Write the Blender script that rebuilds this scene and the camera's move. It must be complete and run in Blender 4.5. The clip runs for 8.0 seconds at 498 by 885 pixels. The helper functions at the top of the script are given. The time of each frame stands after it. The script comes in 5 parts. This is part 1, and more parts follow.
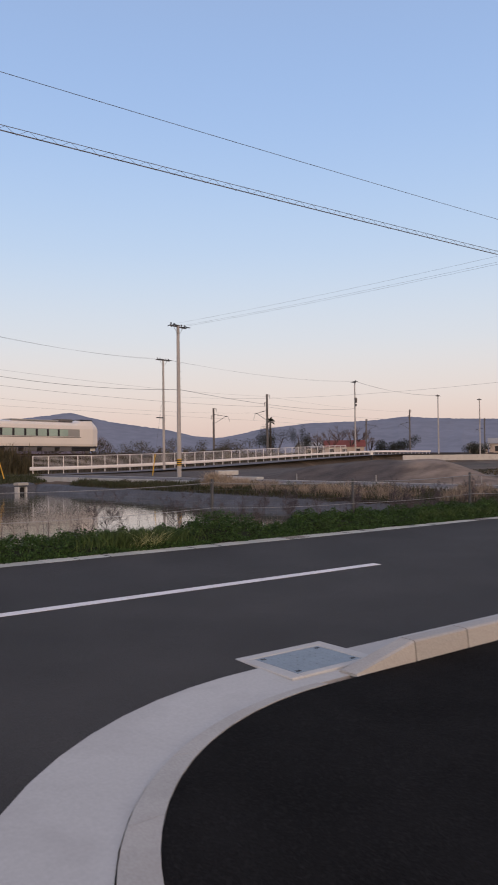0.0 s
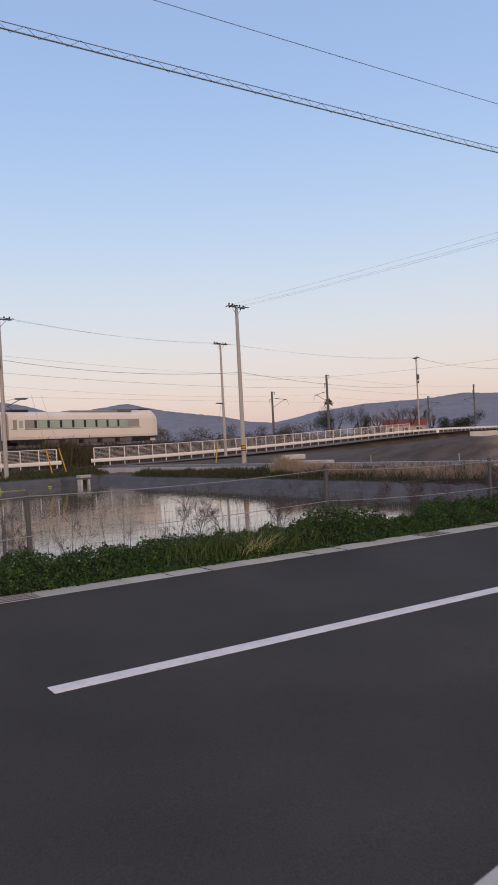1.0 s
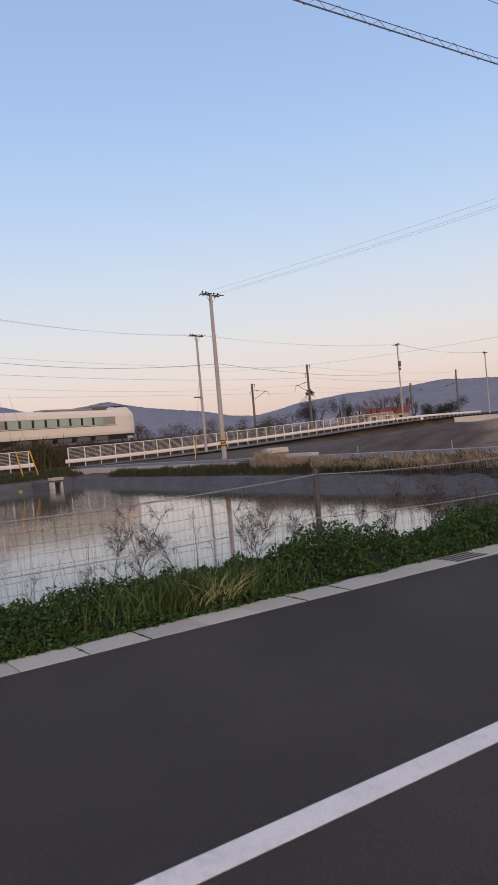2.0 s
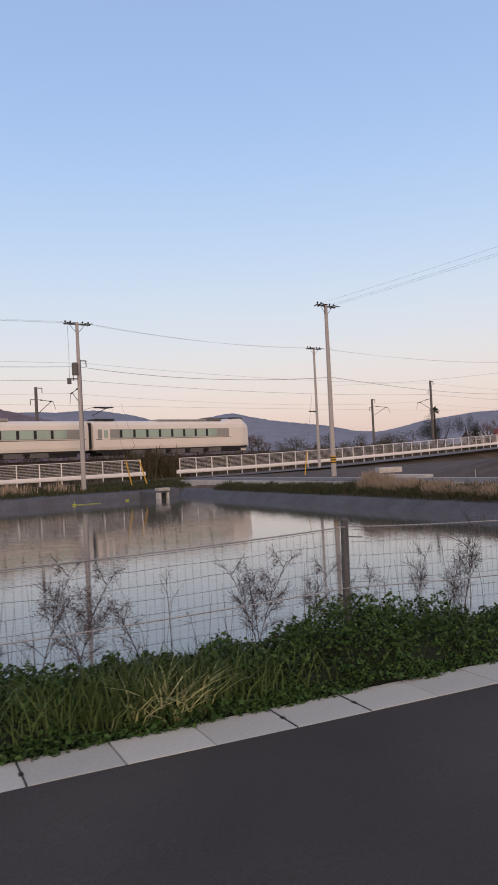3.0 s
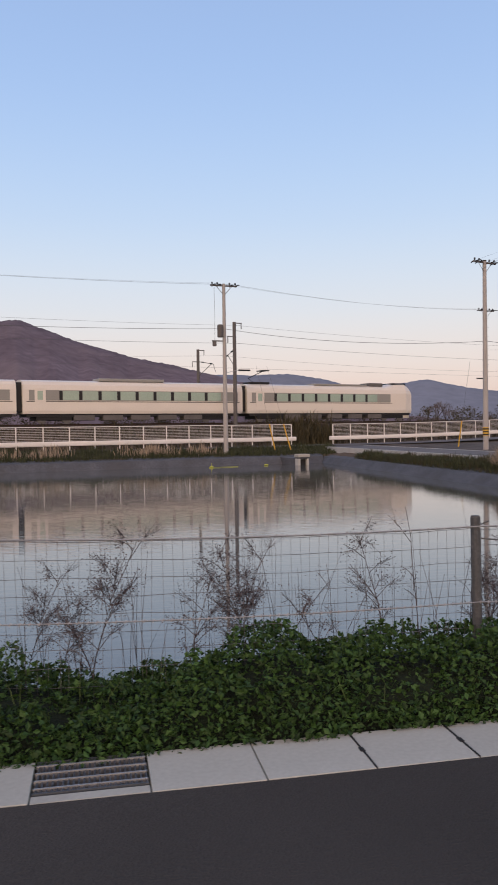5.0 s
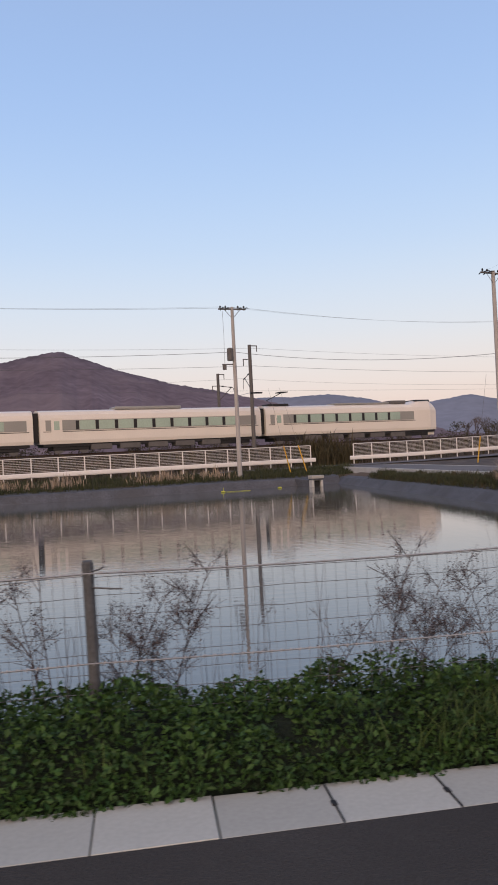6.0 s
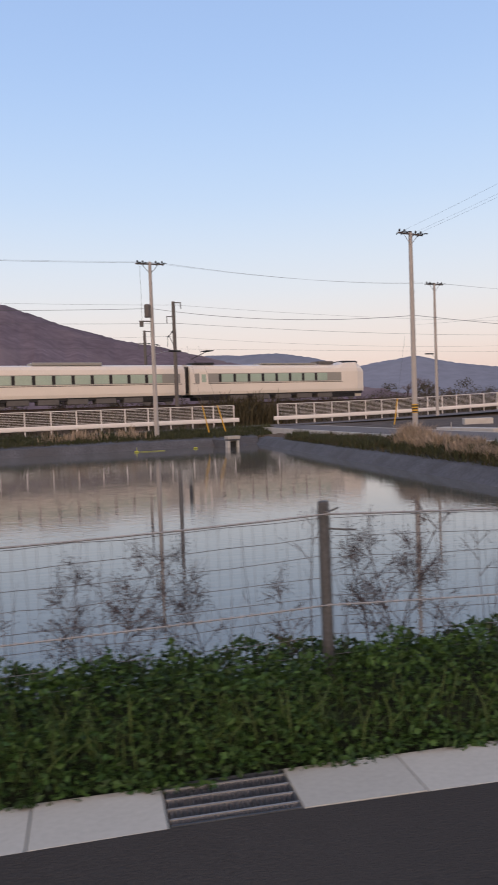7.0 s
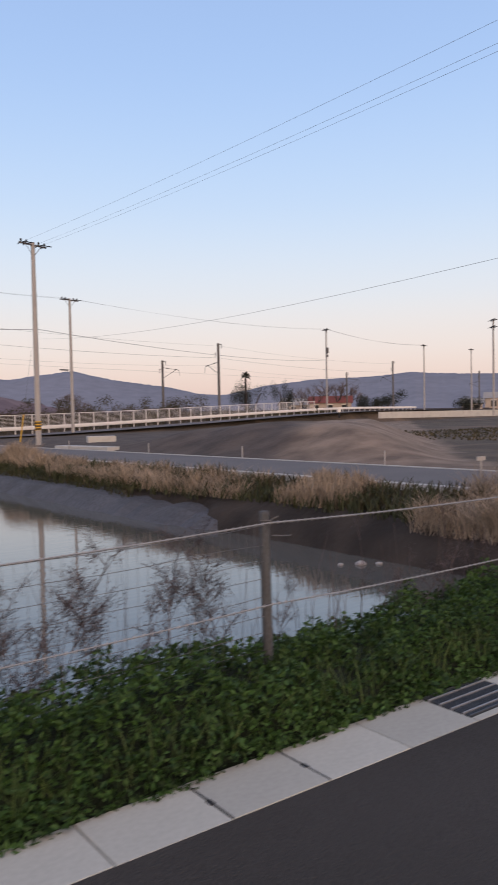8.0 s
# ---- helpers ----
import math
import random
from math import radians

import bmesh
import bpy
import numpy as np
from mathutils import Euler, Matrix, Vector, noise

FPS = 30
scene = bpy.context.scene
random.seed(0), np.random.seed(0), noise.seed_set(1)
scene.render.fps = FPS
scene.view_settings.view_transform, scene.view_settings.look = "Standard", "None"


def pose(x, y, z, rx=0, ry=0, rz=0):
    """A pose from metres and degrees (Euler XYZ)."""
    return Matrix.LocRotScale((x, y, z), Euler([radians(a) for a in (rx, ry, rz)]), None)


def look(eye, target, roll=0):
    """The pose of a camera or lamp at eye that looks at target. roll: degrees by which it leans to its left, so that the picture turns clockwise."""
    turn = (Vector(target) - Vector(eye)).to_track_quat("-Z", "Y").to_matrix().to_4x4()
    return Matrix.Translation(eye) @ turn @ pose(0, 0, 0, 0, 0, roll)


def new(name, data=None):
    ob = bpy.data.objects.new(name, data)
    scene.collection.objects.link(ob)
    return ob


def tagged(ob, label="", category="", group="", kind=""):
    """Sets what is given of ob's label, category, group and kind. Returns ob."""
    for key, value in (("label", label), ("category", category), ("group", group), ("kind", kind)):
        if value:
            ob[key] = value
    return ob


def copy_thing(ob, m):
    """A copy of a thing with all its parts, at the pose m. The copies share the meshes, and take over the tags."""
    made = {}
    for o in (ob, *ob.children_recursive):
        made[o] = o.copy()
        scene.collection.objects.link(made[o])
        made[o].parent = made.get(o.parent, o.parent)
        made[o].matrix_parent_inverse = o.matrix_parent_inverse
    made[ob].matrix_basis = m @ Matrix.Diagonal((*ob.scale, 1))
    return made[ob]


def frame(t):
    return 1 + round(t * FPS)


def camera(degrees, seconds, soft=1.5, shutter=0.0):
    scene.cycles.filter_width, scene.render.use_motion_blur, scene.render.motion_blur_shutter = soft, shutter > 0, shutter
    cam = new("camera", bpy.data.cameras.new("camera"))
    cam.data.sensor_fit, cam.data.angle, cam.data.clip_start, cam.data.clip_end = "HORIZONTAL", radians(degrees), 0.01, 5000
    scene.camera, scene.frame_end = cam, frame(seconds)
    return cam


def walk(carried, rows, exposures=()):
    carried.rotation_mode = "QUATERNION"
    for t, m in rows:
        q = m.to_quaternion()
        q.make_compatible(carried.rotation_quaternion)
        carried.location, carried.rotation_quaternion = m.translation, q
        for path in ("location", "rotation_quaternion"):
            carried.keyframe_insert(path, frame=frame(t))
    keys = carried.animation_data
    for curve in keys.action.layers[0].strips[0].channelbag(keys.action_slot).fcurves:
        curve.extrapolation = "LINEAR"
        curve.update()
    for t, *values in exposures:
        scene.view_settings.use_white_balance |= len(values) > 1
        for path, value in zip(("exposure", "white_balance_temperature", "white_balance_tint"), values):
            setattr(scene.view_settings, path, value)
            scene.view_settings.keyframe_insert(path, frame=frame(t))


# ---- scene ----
cam = camera(36.1, 8.0, soft=1.7, shutter=0.15)
PATH = [
    (0, (-2.909, -9.359, 1.319), (-1.799, -7.918, 1.354), -0.65),
    (0.5, (-2.526, -8.058, 1.301), (-1.512, -6.547, 1.335), -1.16),
    (1, (-2.111, -6.934, 1.305), (-1.109, -5.415, 1.307), -2.95),
    (1.2, (-1.886, -6.475, 1.320), (-0.880, -4.958, 1.302), -3.26),
    (2.3, (0.175, -4.222, 1.340), (1.204, -2.721, 1.327), -5.68),
    (2.5, (0.530, -3.910, 1.360), (1.464, -2.349, 1.382), -5.40),
    (3, (1.390, -3.561, 1.405), (2.176, -1.920, 1.441), -2.77),
    (3.5, (2.472, -3.254, 1.382), (3.214, -1.593, 1.406), -1.13),
    (4, (3.524, -3.174, 1.391), (4.192, -1.481, 1.403), 1.03),
    (5.3, (5.993, -2.906, 1.374), (6.274, -1.107, 1.340), -1.64),
    (5.5, (6.450, -2.864, 1.361), (6.709, -1.062, 1.344), -1.92),
    (6, (7.614, -2.757, 1.357), (7.868, -0.956, 1.380), -2.82),
    (6.5, (8.747, -2.577, 1.346), (9.009, -0.776, 1.340), -2.12),
    (7, (9.902, -2.448, 1.363), (10.273, -0.669, 1.282), -2.12),
    (7.5, (11.139, -2.193, 1.307), (11.902, -0.544, 1.201), -1.05),
    (8, (12.223, -2.158, 1.410), (13.321, -0.708, 1.343), -1.14),
]
walk(cam, [(t, look(eye, target, roll)) for t, eye, target, roll in PATH], [(0, -0.05), (2.5, 0.0), (6, 0.05), (8, 0.1)])

# ---- sky and sun: clear dusk, the sun just down behind the camera ----
SUN_ELEV, SUN_TURN = 4.0, 200.0
world = bpy.data.worlds.new("dusk_sky")
scene.world = world
world.use_nodes = True
wn = world.node_tree
bg = wn.nodes["Background"]
sky = wn.nodes.new("ShaderNodeTexSky")
sky.sky_type = "NISHITA"
sky.sun_disc = False
sky.sun_elevation, sky.sun_rotation = radians(SUN_ELEV), radians(SUN_TURN)
sky.air_density, sky.dust_density = 1.0, 1.0
co = wn.nodes.new("ShaderNodeTexCoord")
sep = wn.nodes.new("ShaderNodeSeparateXYZ")
wn.links.new(co.outputs["Generated"], sep.inputs[0])
ramp = wn.nodes.new("ShaderNodeValToRGB")
ramp.color_ramp.interpolation = "B_SPLINE"
SKY = [(0.0, (0.72, 0.53, 0.49)), (0.035, (0.82, 0.63, 0.57)), (0.08, (0.87, 0.75, 0.70)), (0.15, (0.78, 0.81, 0.86)), (0.26, (0.56, 0.72, 0.95)), (0.40, (0.395, 0.575, 0.92)), (0.55, (0.33, 0.48, 0.80)), (1.0, (0.35, 0.40, 0.52))]
while len(ramp.color_ramp.elements) < len(SKY):
    ramp.color_ramp.elements.new(0.5)
for el, (p, c) in zip(ramp.color_ramp.elements, SKY):
    el.position, el.color = p, (*c, 1)
wn.links.new(sep.outputs["Z"], ramp.inputs["Fac"])
dim = wn.nodes.new("ShaderNodeMix")
dim.data_type, dim.blend_type = "RGBA", "MULTIPLY"
dim.inputs["Factor"].default_value = 1.0
dim.inputs["B"].default_value = (0.12, 0.12, 0.12, 1)
wn.links.new(sky.outputs["Color"], dim.inputs["A"])
blend = wn.nodes.new("ShaderNodeMix")
blend.data_type = "RGBA"
blend.inputs["Factor"].default_value = 0.93
wn.links.new(dim.outputs["Result"], blend.inputs["A"])
wn.links.new(ramp.outputs["Color"], blend.inputs["B"])
# the afterglow round the sun's bearing
dot = wn.nodes.new("ShaderNodeVectorMath")
dot.operation = "DOT_PRODUCT"
dot.inputs[1].default_value = (-0.34, -0.93, 0.12)
wn.links.new(co.outputs["Generated"], dot.inputs[0])
near_sun = wn.nodes.new("ShaderNodeMapRange")
near_sun.interpolation_type = "SMOOTHSTEP"
near_sun.inputs["From Min"].default_value, near_sun.inputs["From Max"].default_value = 0.15, 1.0
wn.links.new(dot.outputs["Value"], near_sun.inputs["Value"])
glow = wn.nodes.new("ShaderNodeMix")
glow.data_type, glow.blend_type = "RGBA", "ADD"
glow.inputs["B"].default_value = (1.45, 0.80, 0.36, 1)
wn.links.new(near_sun.outputs["Result"], glow.inputs["Factor"])
wn.links.new(blend.outputs["Result"], glow.inputs["A"])
wn.links.new(glow.outputs["Result"], bg.inputs["Color"])
bg.inputs["Strength"].default_value = 1.0
sun = new("sun", bpy.data.lights.new("sun", "SUN"))
sun.data.energy, sun.data.angle, sun.data.color = 0.5, radians(12), (1.0, 0.80, 0.60)
sun.matrix_basis = look((-20, -55, 5), (0, 0, 0))


def part(name, bm, mat, parent=None, label="", smooth=False):
    """Link a bmesh as one mesh object, under a thing where one is given."""
    me = bpy.data.meshes.new(name)
    bm.to_mesh(me)
    bm.free()
    for m in (mat if isinstance(mat, (list, tuple)) else [mat]):
        me.materials.append(m)
    if smooth:
        for p in me.polygons:
            p.use_smooth = True
    ob = new(name, me)
    if parent is not None:
        ob.parent = parent
    if label:
        ob["label"] = label
    return ob


def raw(name, verts, faces, mat, parent=None, label="", smooth=False):
    me = bpy.data.meshes.new(name)
    me.from_pydata([tuple(v) for v in verts], [], [tuple(f) for f in faces])
    me.materials.append(mat)
    me.update()
    if smooth:
        for p in me.polygons:
            p.use_smooth = True
    ob = new(name, me)
    if parent is not None:
        ob.parent = parent
    if label:
        ob["label"] = label
    return ob


def share(name, src, parent, m):
    ob = new(name, src.data)
    ob.parent = parent
    ob.matrix_basis = m
    return ob


def empty(name, x, y, z, rz=0.0):
    ob = new(name)
    ob.empty_display_size = 0.2
    ob.matrix_basis = pose(x, y, z, 0, 0, rz)
    return ob


def add_box(bm, x0, x1, y0, y1, z0, z1, bevel=0.0, mi=0):
    vs = [bm.verts.new(p) for p in ((x0, y0, z0), (x1, y0, z0), (x1, y1, z0), (x0, y1, z0), (x0, y0, z1), (x1, y0, z1), (x1, y1, z1), (x0, y1, z1))]
    fs = [bm.faces.new([vs[i] for i in f]) for f in ((3, 2, 1, 0), (4, 5, 6, 7), (0, 1, 5, 4), (1, 2, 6, 5), (2, 3, 7, 6), (3, 0, 4, 7))]
    for f in fs:
        f.material_index = mi
    if bevel:
        es = list({e for f in fs for e in f.edges})
        bmesh.ops.bevel(bm, geom=es, offset=bevel, segments=1, affect="EDGES")


def box(x0, x1, y0, y1, z0, z1, bevel=0.0):
    bm = bmesh.new()
    add_box(bm, x0, x1, y0, y1, z0, z1, bevel)
    return bm


def add_tube(bm, pts, radii, n=6, cap=True, mi=0):
    """A tapered tube through pts."""
    pts = [Vector(p) for p in pts]
    if not isinstance(radii, (list, tuple)):
        radii = [radii] * len(pts)
    rings = []
    for i, p in enumerate(pts):
        d = (pts[min(i + 1, len(pts) - 1)] - pts[max(i - 1, 0)]).normalized()
        a = d.orthogonal().normalized() if abs(d.z) > 0.95 else d.cross(Vector((0, 0, 1))).normalized()
        b = d.cross(a)
        rings.append([bm.verts.new(p + (a * math.cos(k * math.tau / n) + b * math.sin(k * math.tau / n)) * radii[i]) for k in range(n)])
    for r, s in zip(rings, rings[1:]):
        for k in range(n):
            bm.faces.new((r[k], r[(k + 1) % n], s[(k + 1) % n], s[k])).material_index = mi
    if cap:
        bm.faces.new(rings[0][::-1]).material_index = mi
        bm.faces.new(rings[-1]).material_index = mi


def tube(pts, radii, n=6):
    bm = bmesh.new()
    add_tube(bm, pts, radii, n)
    return bm


def sag(a, b, drop, n=16):
    a, b = Vector(a), Vector(b)
    return [a.lerp(b, i / n) - Vector((0, 0, drop * 4 * (i / n) * (1 - i / n))) for i in range(n + 1)]


def sstep(v, a, b):
    t = min(1.0, max(0.0, (v - a) / (b - a)))
    return t * t * (3 - 2 * t)


# ---- materials ----
def mat(name, col, rough=0.8, var=0.25, scale=4.0, fine=60.0, bump=0.15, metal=0.0, col2=None, spec=0.3, rand=0.0, stain=None, emit=0.0, thick=0.02):
    """A surface with variation at two scales, fine relief and, if asked, stains and a change from piece to piece."""
    m = bpy.data.materials.new(name)
    m.use_nodes = True
    nt = m.node_tree
    bsdf = nt.nodes["Principled BSDF"]
    L = nt.links.new
    tc = nt.nodes.new("ShaderNodeTexCoord")
    n1 = nt.nodes.new("ShaderNodeTexNoise")
    n1.inputs["Scale"].default_value, n1.inputs["Detail"].default_value = scale, 6
    n2 = nt.nodes.new("ShaderNodeTexNoise")
    n2.inputs["Scale"].default_value, n2.inputs["Detail"].default_value = fine, 3
    L(tc.outputs["Object"], n1.inputs["Vector"])
    L(tc.outputs["Object"], n2.inputs["Vector"])
    c2 = col2 or tuple(c * (1 - var) for c in col)
    r1 = nt.nodes.new("ShaderNodeValToRGB")
    r1.color_ramp.elements[0].position, r1.color_ramp.elements[1].position = 0.3, 0.7
    r1.color_ramp.elements[0].color = (*c2, 1)
    r1.color_ramp.elements[1].color = (*col, 1)
    L(n1.outputs["Fac"], r1.inputs["Fac"])
    mx = nt.nodes.new("ShaderNodeMix")
    mx.data_type, mx.blend_type = "RGBA", "MULTIPLY"
    mx.inputs["Factor"].default_value = 1.0
    r2 = nt.nodes.new("ShaderNodeMapRange")
    r2.inputs["From Min"].default_value, r2.inputs["From Max"].default_value = 0.25, 0.75
    r2.inputs["To Min"].default_value, r2.inputs["To Max"].default_value = 1 - var, 1 + var * 0.6
    L(n2.outputs["Fac"], r2.inputs["Value"])
    L(r1.outputs["Color"], mx.inputs["A"])
    L(r2.outputs["Result"], mx.inputs["B"])
    out = mx.outputs["Result"]
    if stain:
        sc, amount, scol = stain
        n3 = nt.nodes.new("ShaderNodeTexNoise")
        n3.inputs["Scale"].default_value, n3.inputs["Detail"].default_value, n3.inputs["Distortion"].default_value = sc, 8, 0.6
        L(tc.outputs["Object"], n3.inputs["Vector"])
        r3 = nt.nodes.new("ShaderNodeMapRange")
        r3.inputs["From Min"].default_value, r3.inputs["From Max"].default_value = 0.5, 0.68
        r3.inputs["To Max"].default_value = amount
        L(n3.outputs["Fac"], r3.inputs["Value"])
        m3 = nt.nodes.new("ShaderNodeMix")
        m3.data_type = "RGBA"
        L(r3.outputs["Result"], m3.inputs["Factor"])
        L(out, m3.inputs["A"])
        m3.inputs["B"].default_value = (*scol, 1)
        out = m3.outputs["Result"]
    if rand:
        oi = nt.nodes.new("ShaderNodeObjectInfo")
        hs = nt.nodes.new("ShaderNodeHueSaturation")
        mr = nt.nodes.new("ShaderNodeMapRange")
        mr.inputs["To Min"].default_value, mr.inputs["To Max"].default_value = 1 - rand, 1 + rand
        L(oi.outputs["Random"], mr.inputs["Value"])
        L(mr.outputs["Result"], hs.inputs["Value"])
        L(out, hs.inputs["Color"])
        out = hs.outputs["Color"]
    L(out, bsdf.inputs["Base Color"])
    bsdf.inputs["Roughness"].default_value = rough
    bsdf.inputs["Metallic"].default_value = metal
    bsdf.inputs["Specular IOR Level"].default_value = spec
    if bump:
        bp = nt.nodes.new("ShaderNodeBump")
        bp.inputs["Strength"].default_value = bump
        bp.inputs["Distance"].default_value = thick
        L(n2.outputs["Fac"], bp.inputs["Height"])
        L(bp.outputs["Normal"], bsdf.inputs["Normal"])
    # glow in the surface's own colour, only for the hazed mountains
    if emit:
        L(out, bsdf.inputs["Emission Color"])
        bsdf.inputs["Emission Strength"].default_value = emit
    return m


def leaf_mat(name, c1, c2, rough=0.6):
    """Foliage whose leaves differ one by one."""
    m = bpy.data.materials.new(name)
    m.use_nodes = True
    nt = m.node_tree
    bsdf = nt.nodes["Principled BSDF"]
    g = nt.nodes.new("ShaderNodeNewGeometry")
    r = nt.nodes.new("ShaderNodeValToRGB")
    r.color_ramp.elements[0].color = (*c1, 1)
    r.color_ramp.elements[1].color = (*c2, 1)
    tc = nt.nodes.new("ShaderNodeTexCoord")
    n = nt.nodes.new("ShaderNodeTexNoise")
    n.inputs["Scale"].default_value = 1.6
    mx = nt.nodes.new("ShaderNodeMath")
    mx.operation = "MULTIPLY_ADD"
    mx.inputs[1].default_value = 0.6
    md = nt.nodes.new("ShaderNodeMath")
    md.operation = "MULTIPLY"
    md.inputs[1].default_value = 0.45
    nt.links.new(tc.outputs["Object"], n.inputs["Vector"])
    nt.links.new(n.outputs["Fac"], md.inputs[0])
    nt.links.new(g.outputs["Random Per Island"], mx.inputs[0])
    nt.links.new(md.outputs[0], mx.inputs[2])
    nt.links.new(mx.outputs[0], r.inputs["Fac"])
    nt.links.new(r.outputs["Color"], bsdf.inputs["Base Color"])
    bsdf.inputs["Roughness"].default_value = rough
    bsdf.inputs["Specular IOR Level"].default_value = 0.25
    return m


asphalt = mat("asphalt", (0.063, 0.0597, 0.0575), 0.82, 0.34, 0.7, 110, 0.8, spec=0.16, stain=(0.5, 0.6, (0.046, 0.0436, 0.0422)), thick=0.01)
asphalt_dark = mat("asphalt_dark", (0.0155, 0.0148, 0.0150), 0.95, 0.6, 1.5, 120, 0.9, spec=0.06, stain=(60.0, 0.45, (0.028, 0.027, 0.027)), thick=0.012)
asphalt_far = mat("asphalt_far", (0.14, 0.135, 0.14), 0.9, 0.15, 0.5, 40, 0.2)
concrete = mat("concrete", (0.45, 0.452, 0.44), 0.85, 0.08, 1.2, 50, 0.12, stain=(1.6, 0.4, (0.30, 0.29, 0.285)), thick=0.004)
concrete_lid = mat("concrete_lid", (0.425, 0.435, 0.40), 0.85, 0.09, 3, 45, 0.15, stain=(2.6, 0.4, (0.235, 0.225, 0.215)), rand=0.11, thick=0.004)
concrete_kerb = mat("concrete_kerb", (0.40, 0.393, 0.372), 0.85, 0.15, 3, 80, 0.25, stain=(2.0, 0.3, (0.3, 0.27, 0.24)), rand=0.06, thick=0.005)
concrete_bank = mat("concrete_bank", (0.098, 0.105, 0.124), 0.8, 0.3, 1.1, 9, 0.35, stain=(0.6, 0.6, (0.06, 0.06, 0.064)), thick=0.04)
concrete_pole = mat("concrete_pole", (0.36, 0.35, 0.345), 0.8, 0.12, 1.2, 30, 0.1)
rail_pole_mat = mat("rail_pole_mat", (0.12, 0.115, 0.115), 0.8, 0.2, 1.2, 30, 0.1)
steel = mat("steel", (0.42, 0.42, 0.43), 0.5, 0.15, 8, 60, 0.1, metal=0.7)
galv = mat("galv", (0.26, 0.295, 0.32), 0.5, 0.15, 6, 80, 0.1, metal=0.4)
grate_mat = mat("grate_mat", (0.11, 0.125, 0.145), 0.5, 0.2, 8, 60, 0.1, metal=0.5)
post_mat = mat("post_mat", (0.085, 0.092, 0.102), 0.85, 0.3, 5, 60, 0.2)
wire_mat = mat("wire_mat", (0.12, 0.12, 0.125), 0.6, 0.2, 5, 60, 0.0)
barb_mat = mat("barb_mat", (0.30, 0.31, 0.325), 0.5, 0.2, 5, 60, 0.0, metal=0.3)
black = mat("black", (0.02, 0.02, 0.022), 0.6, 0.2, 5, 60, 0.0)
lash_mat = mat("lash_mat", (0.15, 0.16, 0.185), 0.6, 0.2, 5, 60, 0.0)
cable_mat = mat("cable_mat", (0.11, 0.11, 0.12), 0.6, 0.2, 5, 60, 0.0)
white_paint = mat("white_paint", (0.80, 0.79, 0.78), 0.6, 0.1, 3, 50, 0.1, stain=(4, 0.2, (0.45, 0.44, 0.43)))
rail_white = mat("rail_white", (0.72, 0.70, 0.68), 0.5, 0.08, 0.6, 20, 0.05)
line_paint = mat("line_paint", (0.72, 0.72, 0.74), 0.7, 0.12, 4, 120, 0.3, stain=(14, 0.25, (0.3, 0.3, 0.31)))
ground_mat = mat("ground_mat", (0.10, 0.08, 0.062), 0.95, 0.35, 0.3, 5, 0.4, stain=(0.12, 0.75, (0.17, 0.125, 0.09)), thick=0.1)
ballast = mat("ballast", (0.052, 0.036, 0.028), 0.95, 0.4, 1.5, 10, 0.5, thick=0.1)
cream = mat("cream", (0.66, 0.62, 0.56), 0.35, 0.05, 0.5, 10, 0.0, spec=0.5)
train_grey = mat("train_grey", (0.26, 0.26, 0.245), 0.4, 0.06, 0.5, 10, 0.0)
train_glass = mat("train_glass", (0.30, 0.41, 0.35), 0.08, 0.1, 0.5, 10, 0.0, spec=0.6)
roof_red = mat("roof_red", (0.22, 0.07, 0.06), 0.8, 0.25, 1.2, 12, 0.2)
house_wall = mat("house_wall", (0.42, 0.36, 0.31), 0.9, 0.12, 0.6, 10, 0.1)
house_grey = mat("house_grey", (0.30, 0.30, 0.30), 0.9, 0.12, 0.6, 10, 0.1)
yellow = mat("yellow", (0.62, 0.38, 0.05), 0.6, 0.15, 3, 40, 0.05)
float_green = mat("float_green", (0.42, 0.46, 0.08), 0.6, 0.15, 3, 40, 0.05)
bark = mat("bark", (0.07, 0.055, 0.05), 0.95, 0.3, 3, 40, 0.3)


